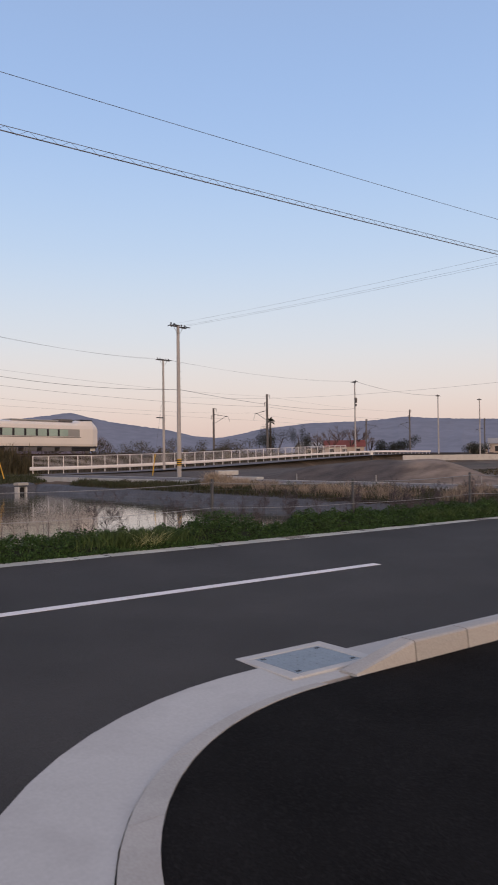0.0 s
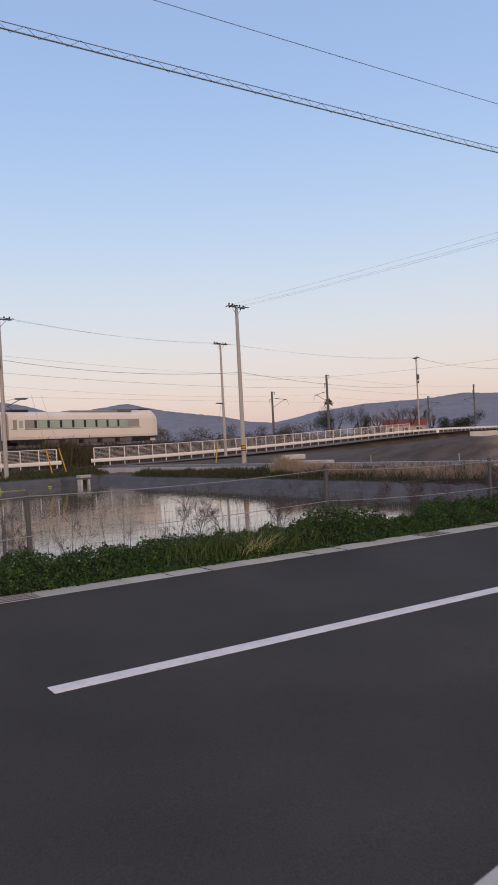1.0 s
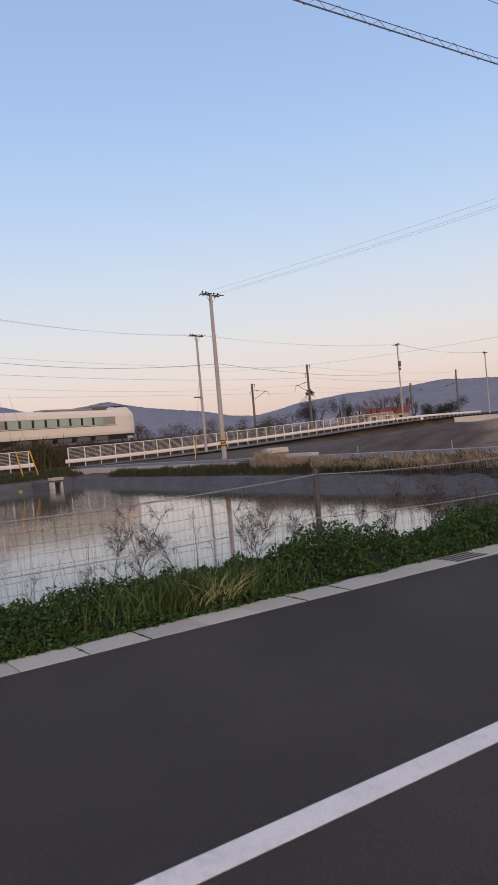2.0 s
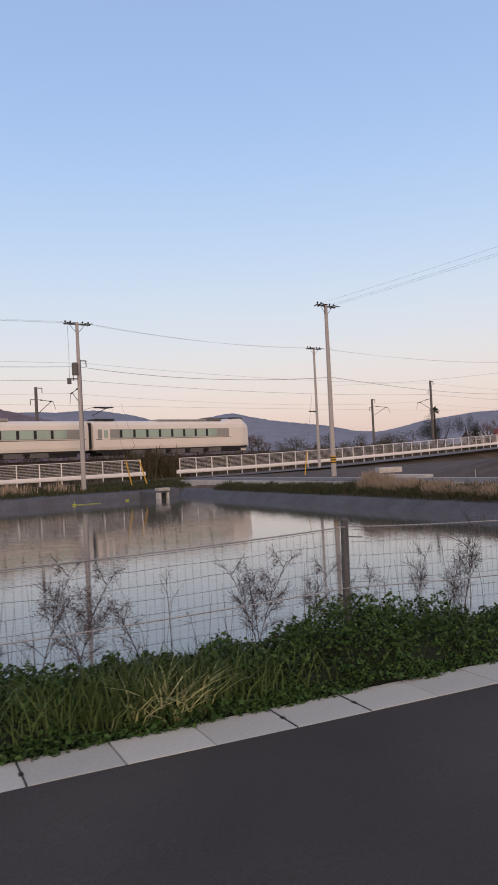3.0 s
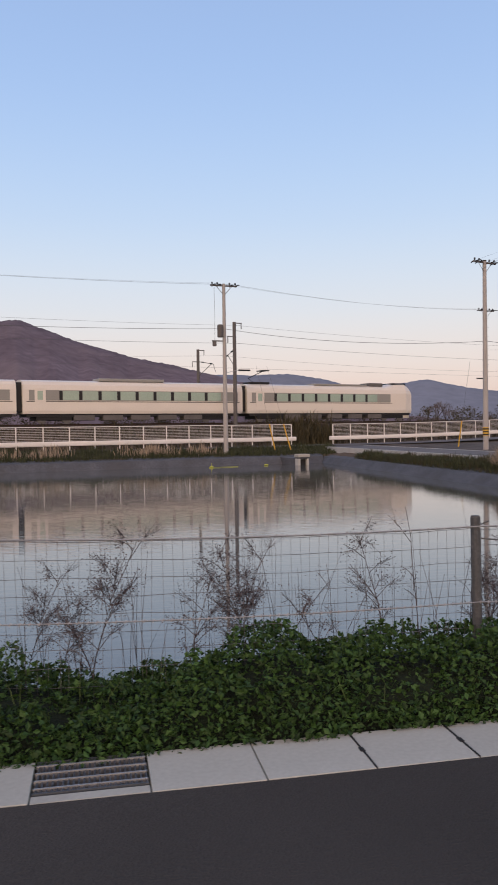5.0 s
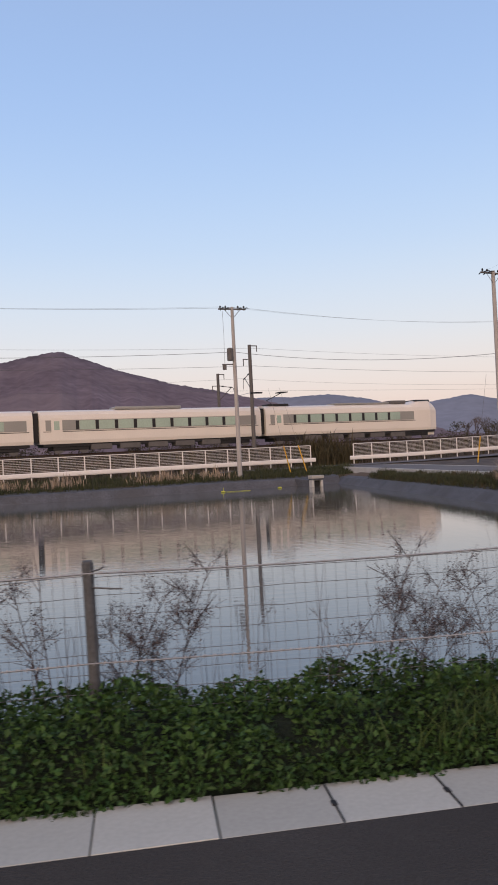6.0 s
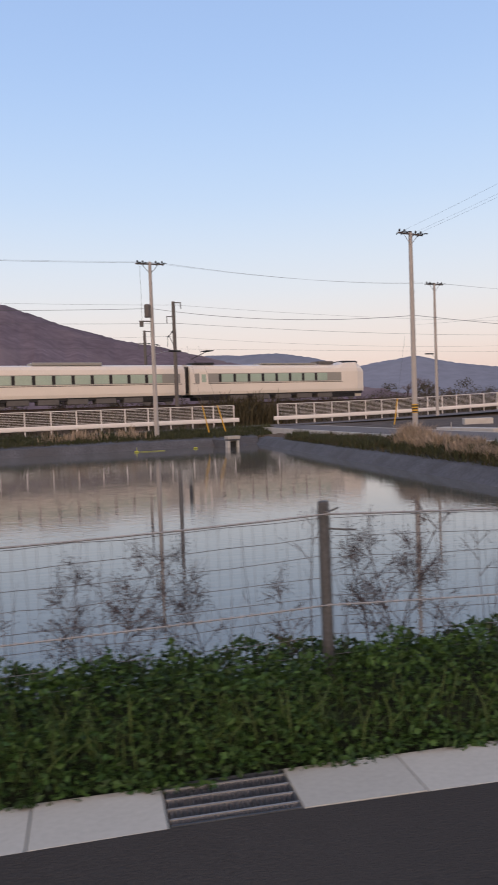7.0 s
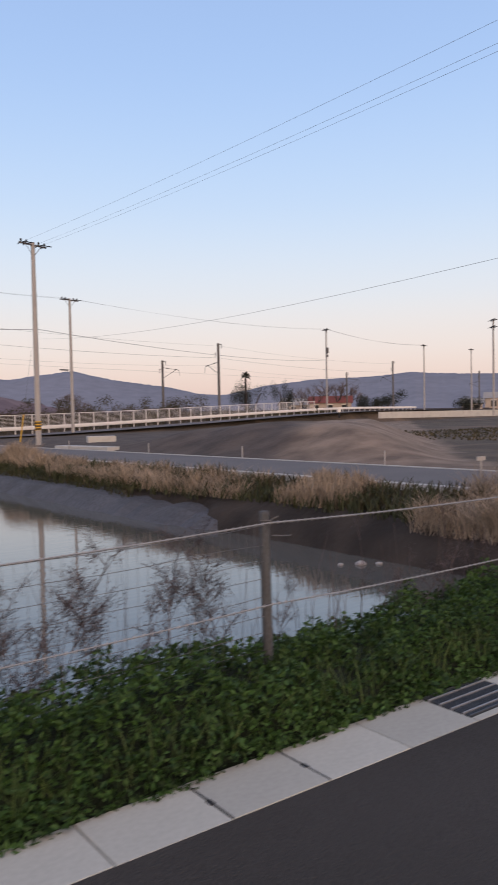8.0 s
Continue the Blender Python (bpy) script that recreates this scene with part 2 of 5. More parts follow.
def add_soil(m):
    """Mix bare dark fill and a tan dirt heap into the ground where they lie, with ragged borders."""
    nt = m.node_tree
    L = nt.links.new
    bsdf = nt.nodes["Principled BSDF"]
    base = bsdf.inputs["Base Color"].links[0].from_socket
    tc = nt.nodes.new("ShaderNodeTexCoord")
    sp = nt.nodes.new("ShaderNodeSeparateXYZ")
    L(tc.outputs["Object"], sp.inputs[0])
    nz = nt.nodes.new("ShaderNodeTexNoise")
    nz.inputs["Scale"].default_value, nz.inputs["Detail"].default_value = 0.35, 5
    L(tc.outputs["Object"], nz.inputs["Vector"])

    def lin(ax, ay, c0, wob):
        x = nt.nodes.new("ShaderNodeMath")
        x.operation = "MULTIPLY_ADD"
        x.inputs[1].default_value, x.inputs[2].default_value = ax, c0 - wob * 0.5
        L(sp.outputs["X"], x.inputs[0])
        y = nt.nodes.new("ShaderNodeMath")
        y.operation = "MULTIPLY_ADD"
        y.inputs[1].default_value = ay
        L(sp.outputs["Y"], y.inputs[0])
        L(x.outputs[0], y.inputs[2])
        n = nt.nodes.new("ShaderNodeMath")
        n.operation = "MULTIPLY_ADD"
        n.inputs[1].default_value = wob
        L(nz.outputs["Fac"], n.inputs[0])
        L(y.outputs[0], n.inputs[2])
        return n.outputs[0]

    def step(v, a0, a1):
        r = nt.nodes.new("ShaderNodeMapRange")
        r.inputs["From Min"].default_value, r.inputs["From Max"].default_value = a0, a1
        L(v, r.inputs["Value"])
        return r.outputs["Result"]

    def mul(p, q):
        k = nt.nodes.new("ShaderNodeMath")
        k.operation = "MULTIPLY"
        L(p, k.inputs[0])
        L(q, k.inputs[1])
        return k.outputs[0]

    w = lin(-0.9 / 1.345, 1 / 1.345, (-10 + 29.2 * 0.9) / 1.345, 2.5)
    q = lin(1.0, 0.033, -29.35, 0.5)
    v = lin(-0.309, 0.951, 0.309 * 17.63 - 0.951 * 65.03, 3.0)
    on = mul(step(q, 0.2, 0.9), step(v, -8.5, -10.5))
    fill = mul(on, step(w, 5.0, 6.5))
    heap = mul(mul(on, step(w, -0.6, 0.3)), step(w, 7.0, 5.4))
    mud = mul(mul(step(lin(1.0, 0.0, 0.0, 1.0), 20.6, 21.2), step(lin(1.0, 0.0, 0.0, 1.0), 24.6, 23.8)), step(lin(0.0, 1.0, 0.0, 3.0), 22.0, 17.0))
    for mask, c1, c2 in ((mud, (0.022, 0.019, 0.017), (0.05, 0.041, 0.035)), (fill, (0.055, 0.045, 0.041), (0.098, 0.079, 0.068)), (heap, (0.125, 0.096, 0.076), (0.25, 0.195, 0.152))):
        n = nt.nodes.new("ShaderNodeTexNoise")
        n.inputs["Scale"].default_value, n.inputs["Detail"].default_value = 0.8, 8
        L(tc.outputs["Object"], n.inputs["Vector"])
        r = nt.nodes.new("ShaderNodeValToRGB")
        r.color_ramp.elements[0].position, r.color_ramp.elements[1].position = 0.35, 0.65
        r.color_ramp.elements[0].color, r.color_ramp.elements[1].color = (*c1, 1), (*c2, 1)
        L(n.outputs["Fac"], r.inputs["Fac"])
        mx = nt.nodes.new("ShaderNodeMix")
        mx.data_type = "RGBA"
        L(mask, mx.inputs["Factor"])
        L(base, mx.inputs["A"])
        L(r.outputs["Color"], mx.inputs["B"])
        base = mx.outputs["Result"]
    L(base, bsdf.inputs["Base Color"])


add_soil(ground_mat)
# range widened: shadows and highlights among the leaves are put into the leaf colour
leaf = leaf_mat("leaf", (0.002, 0.007, 0.002), (0.052, 0.116, 0.027))
leaf_shade = mat("leaf_shade", (0.010, 0.018, 0.008), 0.95, 0.4, 6, 40, 0.6, thick=0.05)
blade = leaf_mat("blade", (0.012, 0.03, 0.009), (0.085, 0.13, 0.04))
blade_dry = leaf_mat("blade_dry", (0.20, 0.22, 0.10), (0.42, 0.44, 0.24))
blade_dark = leaf_mat("blade_dark", (0.014, 0.022, 0.010), (0.07, 0.078, 0.036))
reed = leaf_mat("reed", (0.12, 0.095, 0.07), (0.47, 0.385, 0.295))
stem_dry = leaf_mat("stem_dry", (0.022, 0.018, 0.021), (0.105, 0.085, 0.092))
bush_leaf = leaf_mat("bush_leaf", (0.02, 0.022, 0.012), (0.085, 0.07, 0.038))
dark_leaf = leaf_mat("dark_leaf", (0.008, 0.012, 0.008), (0.03, 0.035, 0.022))
twig = leaf_mat("twig", (0.06, 0.045, 0.04), (0.14, 0.11, 0.1))
# distance haze is painted into these two colours, and both glow unlit
mountain_near_haze = mat("mountain_near_haze", (0.085, 0.066, 0.082), 1.0, 0.25, 0.004, 0.05, 0.0, stain=(0.006, 0.6, (0.105, 0.082, 0.092)), emit=0.8, spec=0.0)
mountain_far_haze = mat("mountain_far_haze", (0.104, 0.108, 0.142), 1.0, 0.12, 0.002, 0.02, 0.0, emit=0.85, spec=0.0)

water_mat = bpy.data.materials.new("water_mat")
water_mat.use_nodes = True
_nt = water_mat.node_tree
_b = _nt.nodes["Principled BSDF"]
_b.inputs["Base Color"].default_value = (0.105, 0.107, 0.100, 1)
_b.inputs["Roughness"].default_value = 0.03
_b.inputs["IOR"].default_value = 1.7
_tc = _nt.nodes.new("ShaderNodeTexCoord")
_mp = _nt.nodes.new("ShaderNodeMapping")
_mp.inputs["Scale"].default_value = (0.6, 4.0, 1.0)
_n = _nt.nodes.new("ShaderNodeTexNoise")
_n.inputs["Scale"].default_value, _n.inputs["Detail"].default_value = 1.6, 3
_bp = _nt.nodes.new("ShaderNodeBump")
_bp.inputs["Strength"].default_value, _bp.inputs["Distance"].default_value = 0.14, 0.02
_nt.links.new(_tc.outputs["Object"], _mp.inputs["Vector"])
_nt.links.new(_mp.outputs["Vector"], _n.inputs["Vector"])
_nt.links.new(_n.outputs["Fac"], _bp.inputs["Height"])
_nt.links.new(_bp.outputs["Normal"], _b.inputs["Normal"])

# ---- plan ----
WATER = -1.25
CROSS = 0.0271          # the road's crossfall
DIR, NOR = Vector((math.cos(radians(18)), math.sin(radians(18)), 0)), Vector((-math.sin(radians(18)), math.cos(radians(18)), 0))
MAST = Vector((17.63, 65.03, 0))      # foot of a rail mast; the railway runs along DIR
RAIL = 1.95


def along(s, v, z=0.0):
    """A place s metres along the railway and v metres behind its near masts."""
    p = MAST + DIR * s + NOR * v
    return Vector((p.x, p.y, z))


def sv(x, y):
    d = Vector((x, y, 0)) - MAST
    return d.dot(DIR), d.dot(NOR)


def ramp_z(s):
    """The height of the street beside the railway, which climbs to one side."""
    return -0.2 + 1.75 * sstep(s, 8, 95)


def shore_x(y):
    """The lip of the bank on the lane's side."""
    return 22.2 + 0.25 * sstep(16 - y, 0, 5)


def far_y(x):
    """The lip of the pond's far bank."""
    return 48.4 + 0.2 * (x - 2)


def far_road_x(y):
    """The near edge of the lane beyond the pond."""
    return 25.1 - 0.033 * (y - 7)


LANE = 3.9              # the lane's width


def ground_z(x, y):
    s, v = sv(x, y)
    if y < 0.9:
        z = min(-0.05, CROSS * y - 0.12)
    else:
        z = -0.05
    edge = min(y - 0.95, shore_x(y) - x, far_y(x) - y, x + 26, (23.6 - x) * 0.8 + y - 1.2)
    if y > 3:
        z = -0.6 + 0.32 * sstep(x - shore_x(y), 0.8, 2.2)
    if y > far_y(x) - 1:
        z = -0.6 + 0.35 * sstep(y - far_y(x), 0.8, 3.5)
    if y < 3 and edge > 0:
        z -= 1.9 * sstep(edge, 0, 2.6)
    elif y >= 3 and edge > -0.6:
        z -= 1.9 * (sstep(edge, -0.6, 0.4) if y > 13 else sstep(edge, -0.6, 1.4))
    else:
        if y > 8:
            q = x - (far_road_x(y) + LANE + 0.2)
            w = ((y - 10) - (x - 29.2) * 0.9) / 1.345
            if v < -3:
                lump = 0.16 * noise.noise(Vector((x * 0.35, y * 0.35, 9))) + 0.07 * noise.noise(Vector((x * 0.9, y * 0.9, 4)))
                z += (1.25 + lump) * sstep(q, 0.0, 5.0) * sstep(w, 0, 4.2) * sstep(-v, 8, 22) * (1 - 0.85 * sstep(y, 26, 38))
        if v > -9:
            z = z + (ramp_z(s) + 0.02 - z) * sstep(v, -9, -6.4)
        if -3.2 < v:
            z = max(z, ramp_z(s) + (RAIL - 0.55 - ramp_z(s)) * sstep(v, -2.6, 0.2))
        if v > 11:
            z = (RAIL - 0.55) * (1 - sstep(v, 11, 15)) + 0.6 * sstep(v, 11, 15)
    return z + 0.06 * noise.noise(Vector((x * 0.4, y * 0.4, 3))) * (1 if y > 8 and edge <= -0.6 else 0)


xs = sorted(set([-4000, -2500, -1500, -900, -500, -300, -180, -120, -80] + list(np.arange(-60, 132, 1.0)) + list(np.arange(19.5, 37, 0.5)) + [140, 160, 190, 240, 300, 400, 600, 1000, 1700, 2700, 4000]))
ys = sorted(set([-3000, -1500, -700, -300, -120, -50, -25, -14, -9, -6, -4, -2, -1, 0, 0.3, 0.6] + list(np.arange(0.95, 3.6, 0.5)) + list(np.arange(4, 120, 1.0)) + list(np.arange(4.5, 30, 1.0)) + list(np.arange(42.5, 54, 1.0)) + [125, 135, 150, 180, 240, 340, 500, 800, 1300, 2100, 3200, 4500]))
gv = [(x, y, ground_z(x, y)) for y in ys for x in xs]
nx = len(xs)
gf = [(j * nx + i, j * nx + i + 1, (j + 1) * nx + i + 1, (j + 1) * nx + i) for j in range(len(ys) - 1) for i in range(nx - 1)]
tagged(raw("ground", gv, gf, ground_mat, smooth=True), "flat ground with dry grass, soil and the pond basin", "ground", kind="structure")
tagged(raw("water", [(-27, 1.0, WATER), (24.2, 1.0, WATER), (24.2, 53.2, WATER), (-27, 53.2, WATER)], [(0, 1, 2, 3)], water_mat), "still grey-green pond water mirroring the dusk sky", "water", kind="structure")

# ---- roads, kerb and drain ----
def sheet(name, outline, mat_, thick, zf, label, cat):
    """A slab with an outline, whose top follows zf."""
    bm = bmesh.new()
    top = [bm.verts.new((x, y, zf(x, y))) for x, y in outline]
    low = [bm.verts.new((x, y, zf(x, y) - thick)) for x, y in outline]
    bm.faces.new(top)
    n = len(top)
    for i in range(n):
        bm.faces.new((top[i], low[i], low[(i + 1) % n], top[(i + 1) % n]))
    bmesh.ops.recalc_face_normals(bm, faces=bm.faces[:])
    return tagged(part(name, bm, mat_), label, cat, kind="structure")


def plane_z(x, y):
    return CROSS * y


def arc(cx, cy, r, a0, a1, n=14):
    return [(cx + r * math.cos(radians(a0 + (a1 - a0) * i / n)), cy + r * math.sin(radians(a0 + (a1 - a0) * i / n))) for i in range(n + 1)]


OUTER = arc(0.36, -8.03, 2.84, 176, 90)        # edge of the road at the corner
GAP = arc(0.45, -8.08, 2.40, 176, 90)          # joint between gutter and kerb
INNER = arc(0.50, -7.97, 2.22, 176, 90)        # back of the kerb
sheet("road", [(-60, -0.034), (2.0, -0.034), (3.5, -0.054), (6.0, -0.069), (7.0, -0.064), (8.5, -0.034), (10.3, 0.008), (11.5, -0.012), (13.0, -0.012), (14.0, -0.034), (16.0, -0.064), (90, -0.064), (90, -5.19), (1.20, -5.19), (1.20, -4.90), (0.37, -4.90)] + OUTER[::-1] + [(-2.48, -30), (-9.5, -30), (-9.5, -5.19), (-60, -5.19)], asphalt, 0.1, plane_z, "dark grey asphalt road with faint wear", "road")
sheet("gutter", OUTER + [(26, -5.19), (26, -5.565), (0.45, -5.68)] + GAP[::-1] + [(-1.95, -30), (-2.48, -30)], concrete, 0.12, lambda x, y: CROSS * y + 0.004, "pale concrete gutter sweeping round the street corner", "gutter")
sheet("pavement", INNER + [(90, -5.75), (90, -30), (-1.72, -30)], asphalt_dark, 0.1, lambda x, y: CROSS * y + 0.012, "fresh black asphalt pavement behind the kerb", "pavement")
kerb_low = empty("flush_kerb", 0, 0, 0)
tagged(kerb_low, "pale flush concrete kerb curving round the corner", "kerb", kind="structure")
N = 5
for i in range(N):
    a = arc(0.45, -8.08, 2.39, 176 - 86 * i / N - 0.03, 176 - 86 * (i + 1) / N + 0.03, 5)
    b = arc(0.50, -7.97, 2.22, 176 - 86 * i / N - 0.03, 176 - 86 * (i + 1) / N + 0.03, 5)
    o = a + b[::-1]
    bm = bmesh.new()
    top = [bm.verts.new((x, y, CROSS * y + 0.016)) for x, y in o]
    low = [bm.verts.new((x, y, CROSS * y - 0.1)) for x, y in o]
    bm.faces.new(top)
    for k in range(len(o)):
        bm.faces.new((top[k], low[k], low[(k + 1) % len(o)], top[(k + 1) % len(o)]))
    bmesh.ops.recalc_face_normals(bm, faces=bm.faces[:])
    part("kerb_block", bm, concrete_kerb, kerb_low)
kerb = empty("kerb", 0, 0, 0)
tagged(kerb, "raised warm-grey concrete kerb of separate blocks", "kerb", kind="structure")
bm = bmesh.new()
prof = [(-5.565, -0.03), (-5.59, 0.13), (-5.61, 0.145), (-5.72, 0.145), (-5.74, 0.135), (-5.755, -0.03)]
va = [bm.verts.new((0.006, y, z)) for y, z in prof]
vb = [bm.verts.new((0.594, y, z)) for y, z in prof]
for k in range(len(prof)):
    bm.faces.new((va[k], va[(k + 1) % len(prof)], vb[(k + 1) % len(prof)], vb[k]))
bm.faces.new(va[::-1])
bm.faces.new(vb)
bmesh.ops.recalc_face_normals(bm, faces=bm.faces[:])
bm.transform(Matrix.Translation((0, 0, -0.145)))
bm2 = bm.copy()
first = part("kerb_block", bm, concrete_kerb, kerb)
first.matrix_basis = pose(1.35, 0, 0)
for i in range(1, 40):
    share("kerb_block", first, kerb, pose(1.35 + 0.6 * i, 0, 0))
for v in bm2.verts:
    v.co.z = -0.15 + (v.co.z + 0.15) * (0.12 + 0.88 * sstep(v.co.x, 0, 0.6))
slope_block = part("kerb_block", bm2, concrete_kerb, kerb)
slope_block.matrix_basis = pose(0.75, 0, 0)
drain_box = empty("drain_cover", 0.785, -5.21, CROSS * -5.21)
tagged(drain_box, "blue-grey steel drain cover in a pale concrete frame", "drain cover")
bm = bmesh.new()
for x0, x1, y0, y1 in ((-0.415, 0.415, 0.22, 0.31), (-0.415, -0.31, -0.33, 0.22), (0.31, 0.415, -0.33, 0.22), (-0.31, 0.31, -0.33, -0.26)):
    add_box(bm, x0, x1, y0, y1, -0.1, 0.010, 0.006)
part("frame", bm, concrete, drain_box)
plate = part("plate", box(-0.305, 0.305, -0.255, 0.215, -0.02, 0.006, 0.003), galv, drain_box)
for i in range(8):
    for j in range(5):
        part("stud", box(-0.22 + 0.06 * i, -0.205 + 0.06 * i, -0.16 + 0.07 * j, -0.145 + 0.07 * j, 0.0055, 0.0075), galv, plate)
for x in (-0.26, 0.26):
    for y in (-0.21, 0.17):
        part("lifting_hole", box(x - 0.02, x + 0.02, y - 0.012, y + 0.012, 0.004, 0.008), black, plate)

tagged(sheet("road_marking", [(-0.69, -2.50), (4.38, -2.50), (4.38, -2.63), (-0.69, -2.63)], line_paint, 0.003, lambda x, y: CROSS * y + 0.004, "painted white centre line, slightly worn", "road marking"), kind="structure")

# the lidded roadside drain
drain = empty("roadside_drain", 0, 0, 0)
tagged(drain, "row of pale concrete drain lids along the road", "drain", kind="structure")
part("channel", box(-45, 60, -0.08, 0.31, -0.2, -0.105), concrete, drain)
P = 0.455
lid_src = {}


def front(x):
    """The drain's road edge, where the asphalt laps further over some lids."""
    return float(np.interp(x, (2.0, 3.5, 6.0, 7.0, 8.5, 10.3, 11.5, 13.0, 14.0, 16.0), (-0.03, -0.05, -0.065, -0.06, -0.03, 0.012, -0.008, -0.008, -0.03, -0.06)))


random.seed(5)
GRATES = {11, 22, 33, -1}
k0, k1 = -26, 60
for k in range(k0, k1):
    if k in GRATES:
        continue
    f0, f1 = round(front(0.091 + P * k), 3), round(front(0.091 + P * (k + 1)), 3)
    v = ((k * 7) % 3, f0, f1)
    m = pose(0.091 + P * k, random.uniform(-0.002, 0.002), random.uniform(-0.0015, 0.0015), random.uniform(-0.2, 0.2), random.uniform(-0.15, 0.15), random.uniform(-0.25, 0.25))
    if v not in lid_src:
        bm = bmesh.new()
        add_box(bm, 0.003 + 0.001 * v[0], P - 0.003, 0.0, 0.30, -0.09, 0.0, 0.0018)
        for q in bm.verts:
            if q.co.y < 0.1:
                q.co.y += f0 + (f1 - f0) * q.co.x / P
        lid_src[v] = part("lid", bm, concrete_lid, drain)
        lid_src[v].matrix_basis = m
    else:
        share("lid", lid_src[v], drain, m)
    # broken hand-hole at some joints
    if k in (3, 4, 7, 8, 14, 15, 18, 19, 26, 27, 30, 31):
        bm = bmesh.new()
        add_box(bm, -0.012, 0.010, 0.10, 0.14, -0.01, 0.004, 0.002)
        add_box(bm, -0.0028, 0.003, front(0.091 + P * k) + 0.006, 0.29, -0.01, 0.0032)
        h = part("joint_gap", bm, black, drain)
        h.matrix_basis = pose(0.091 + P * k, 0, 0)
grate = None
for k in sorted(GRATES):
    m = pose(0.091 + P * k, 0.0, 0.0)
    if k != 22:
        part("lip", box(0.091 + P * k + 0.003, 0.091 + P * k + P - 0.003, front(0.091 + P * k), -0.002, -0.1, -0.001, 0.0015), concrete_lid, drain)
    if grate is None:
        grate = empty("drain_grate", 0, 0, 0)
        tagged(grate, "galvanised steel drain grate set between concrete lids", "drain grate", group="drain grates")
        part("frame_bar", box(0.006, P - 0.006, 0.008, 0.016, -0.06, 0.004), grate_mat, grate)
        part("frame_bar", box(0.006, P - 0.006, 0.288, 0.296, -0.06, 0.004), grate_mat, grate)
        # black block in place of the shaded depth below the bars
        part("shadow_box", box(0.006, P - 0.006, 0.01, 0.295, -0.09, -0.045), black, grate)
        for i in range(4):
            y = 0.045 + 0.068 * i
            part("bearing_bar", box(0.006, P - 0.006, y, y + 0.009, -0.045, 0.005), steel, grate)
        for i in range(22):
            x = 0.015 + (P - 0.03) * i / 21
            part("cross_bar", box(x, x + 0.006, 0.012, 0.292, -0.04, 0.001), grate_mat, grate)
        grate.matrix_basis = m
    else:
        copy_thing(grate, m)

# the lane beyond the pond
bm = bmesh.new()
rows_ = []
for i in range(36):
    y = -3 + i * 1.75
    x = far_road_x(y)
    rows_.append([bm.verts.new((x + w, y, -0.17)) for w in (0, LANE)])
for a, b in zip(rows_, rows_[1:]):
    bm.faces.new((a[0], a[1], b[1], b[0]))
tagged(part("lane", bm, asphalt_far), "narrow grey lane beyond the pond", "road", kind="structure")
for off, w, lab in ((-0.25, 0.25, "near"), (LANE, 0.15, "far")):
    bm = bmesh.new()
    prev = None
    for i in range(36):
        y = -3 + i * 1.75
        x = far_road_x(y) + off
        cur = [bm.verts.new((x, y, -0.15)), bm.verts.new((x + w, y, -0.15)), bm.verts.new((x + w, y, -0.6)), bm.verts.new((x, y, -0.6))]
        if prev:
            for q in range(4):
                bm.faces.new((prev[q], prev[(q + 1) % 4], cur[(q + 1) % 4], cur[q]))
        prev = cur
    bmesh.ops.recalc_face_normals(bm, faces=bm.faces[:])
    tagged(part("lane_edge", bm, concrete), "pale concrete edge strip beside the lane", "kerb", kind="structure")
# street along the railway
bm = bmesh.new()
prev = None
for i in range(60):
    s = -60 + i * 3.2
    cur = [bm.verts.new(along(s, v, ramp_z(s) + 0.05)) for v in (-8.2, -3.7)]
    if prev:
        bm.faces.new((prev[0], cur[0], cur[1], prev[1]))
    prev = cur
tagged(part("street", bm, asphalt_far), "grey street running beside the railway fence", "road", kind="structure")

# pond banks of concrete
def bank(name, pts, inward, lip, run, label):
    """A sloping concrete bank; lip is the height of its edge, run its width above the water."""
    bm = bmesh.new()
    prev = None
    steep = (lip - WATER) / run
    for (x, y), (ix, iy) in zip(pts, inward):
        ruin = sstep(21 - y, 0, 6) if iy == 0 else 0.0
        dz = 0.1 * ruin + 0.7 * sstep(14 - y, 0, 4.5) * (iy == 0)
        w1 = (0.05 + 0.22 * ruin) * noise.noise(Vector((x * 0.9, y * 0.9, 2)))
        x, y = x + ix * w1, y + iy * w1
        dz += (0.02 + 0.1 * ruin) * noise.noise(Vector((x * 1.3, y * 1.3, 6)))
        r_ = run + 0.5 / steep + 0.5 * ruin
        cur = [bm.verts.new((x + ix * d, y + iy * d, lip + h - dz)) for d, h in ((r_, WATER - lip - 0.5), (0.0, 0.0), (-0.06, 0.04), (-0.3, 0.07), (-0.85, 0.18), (-0.85, -0.6))]
        if prev:
            for q in range(5):
                bm.faces.new((prev[q], cur[q], cur[q + 1], prev[q + 1]))
        prev = cur
    bmesh.ops.recalc_face_normals(bm, faces=bm.faces[:])
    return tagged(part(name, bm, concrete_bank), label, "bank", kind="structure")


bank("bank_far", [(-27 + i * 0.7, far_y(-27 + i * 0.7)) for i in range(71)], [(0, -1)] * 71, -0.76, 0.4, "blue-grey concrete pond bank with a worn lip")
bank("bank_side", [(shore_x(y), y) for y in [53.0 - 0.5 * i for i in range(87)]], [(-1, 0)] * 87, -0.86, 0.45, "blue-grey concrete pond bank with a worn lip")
inlet = empty("inlet_box", 19.5, 48.9, -1.45, 12)
tagged(inlet, "small concrete water inlet standing in the pond corner", "inlet")
bm = bmesh.new()
add_box(bm, -0.42, -0.25, -0.12, 0.4, 0, 0.66, 0.02)
add_box(bm, 0.25, 0.42, -0.12, 0.4, 0, 0.66, 0.02)
add_box(bm, -0.25, 0.25, 0.25, 0.4, 0, 0.66, 0.02)
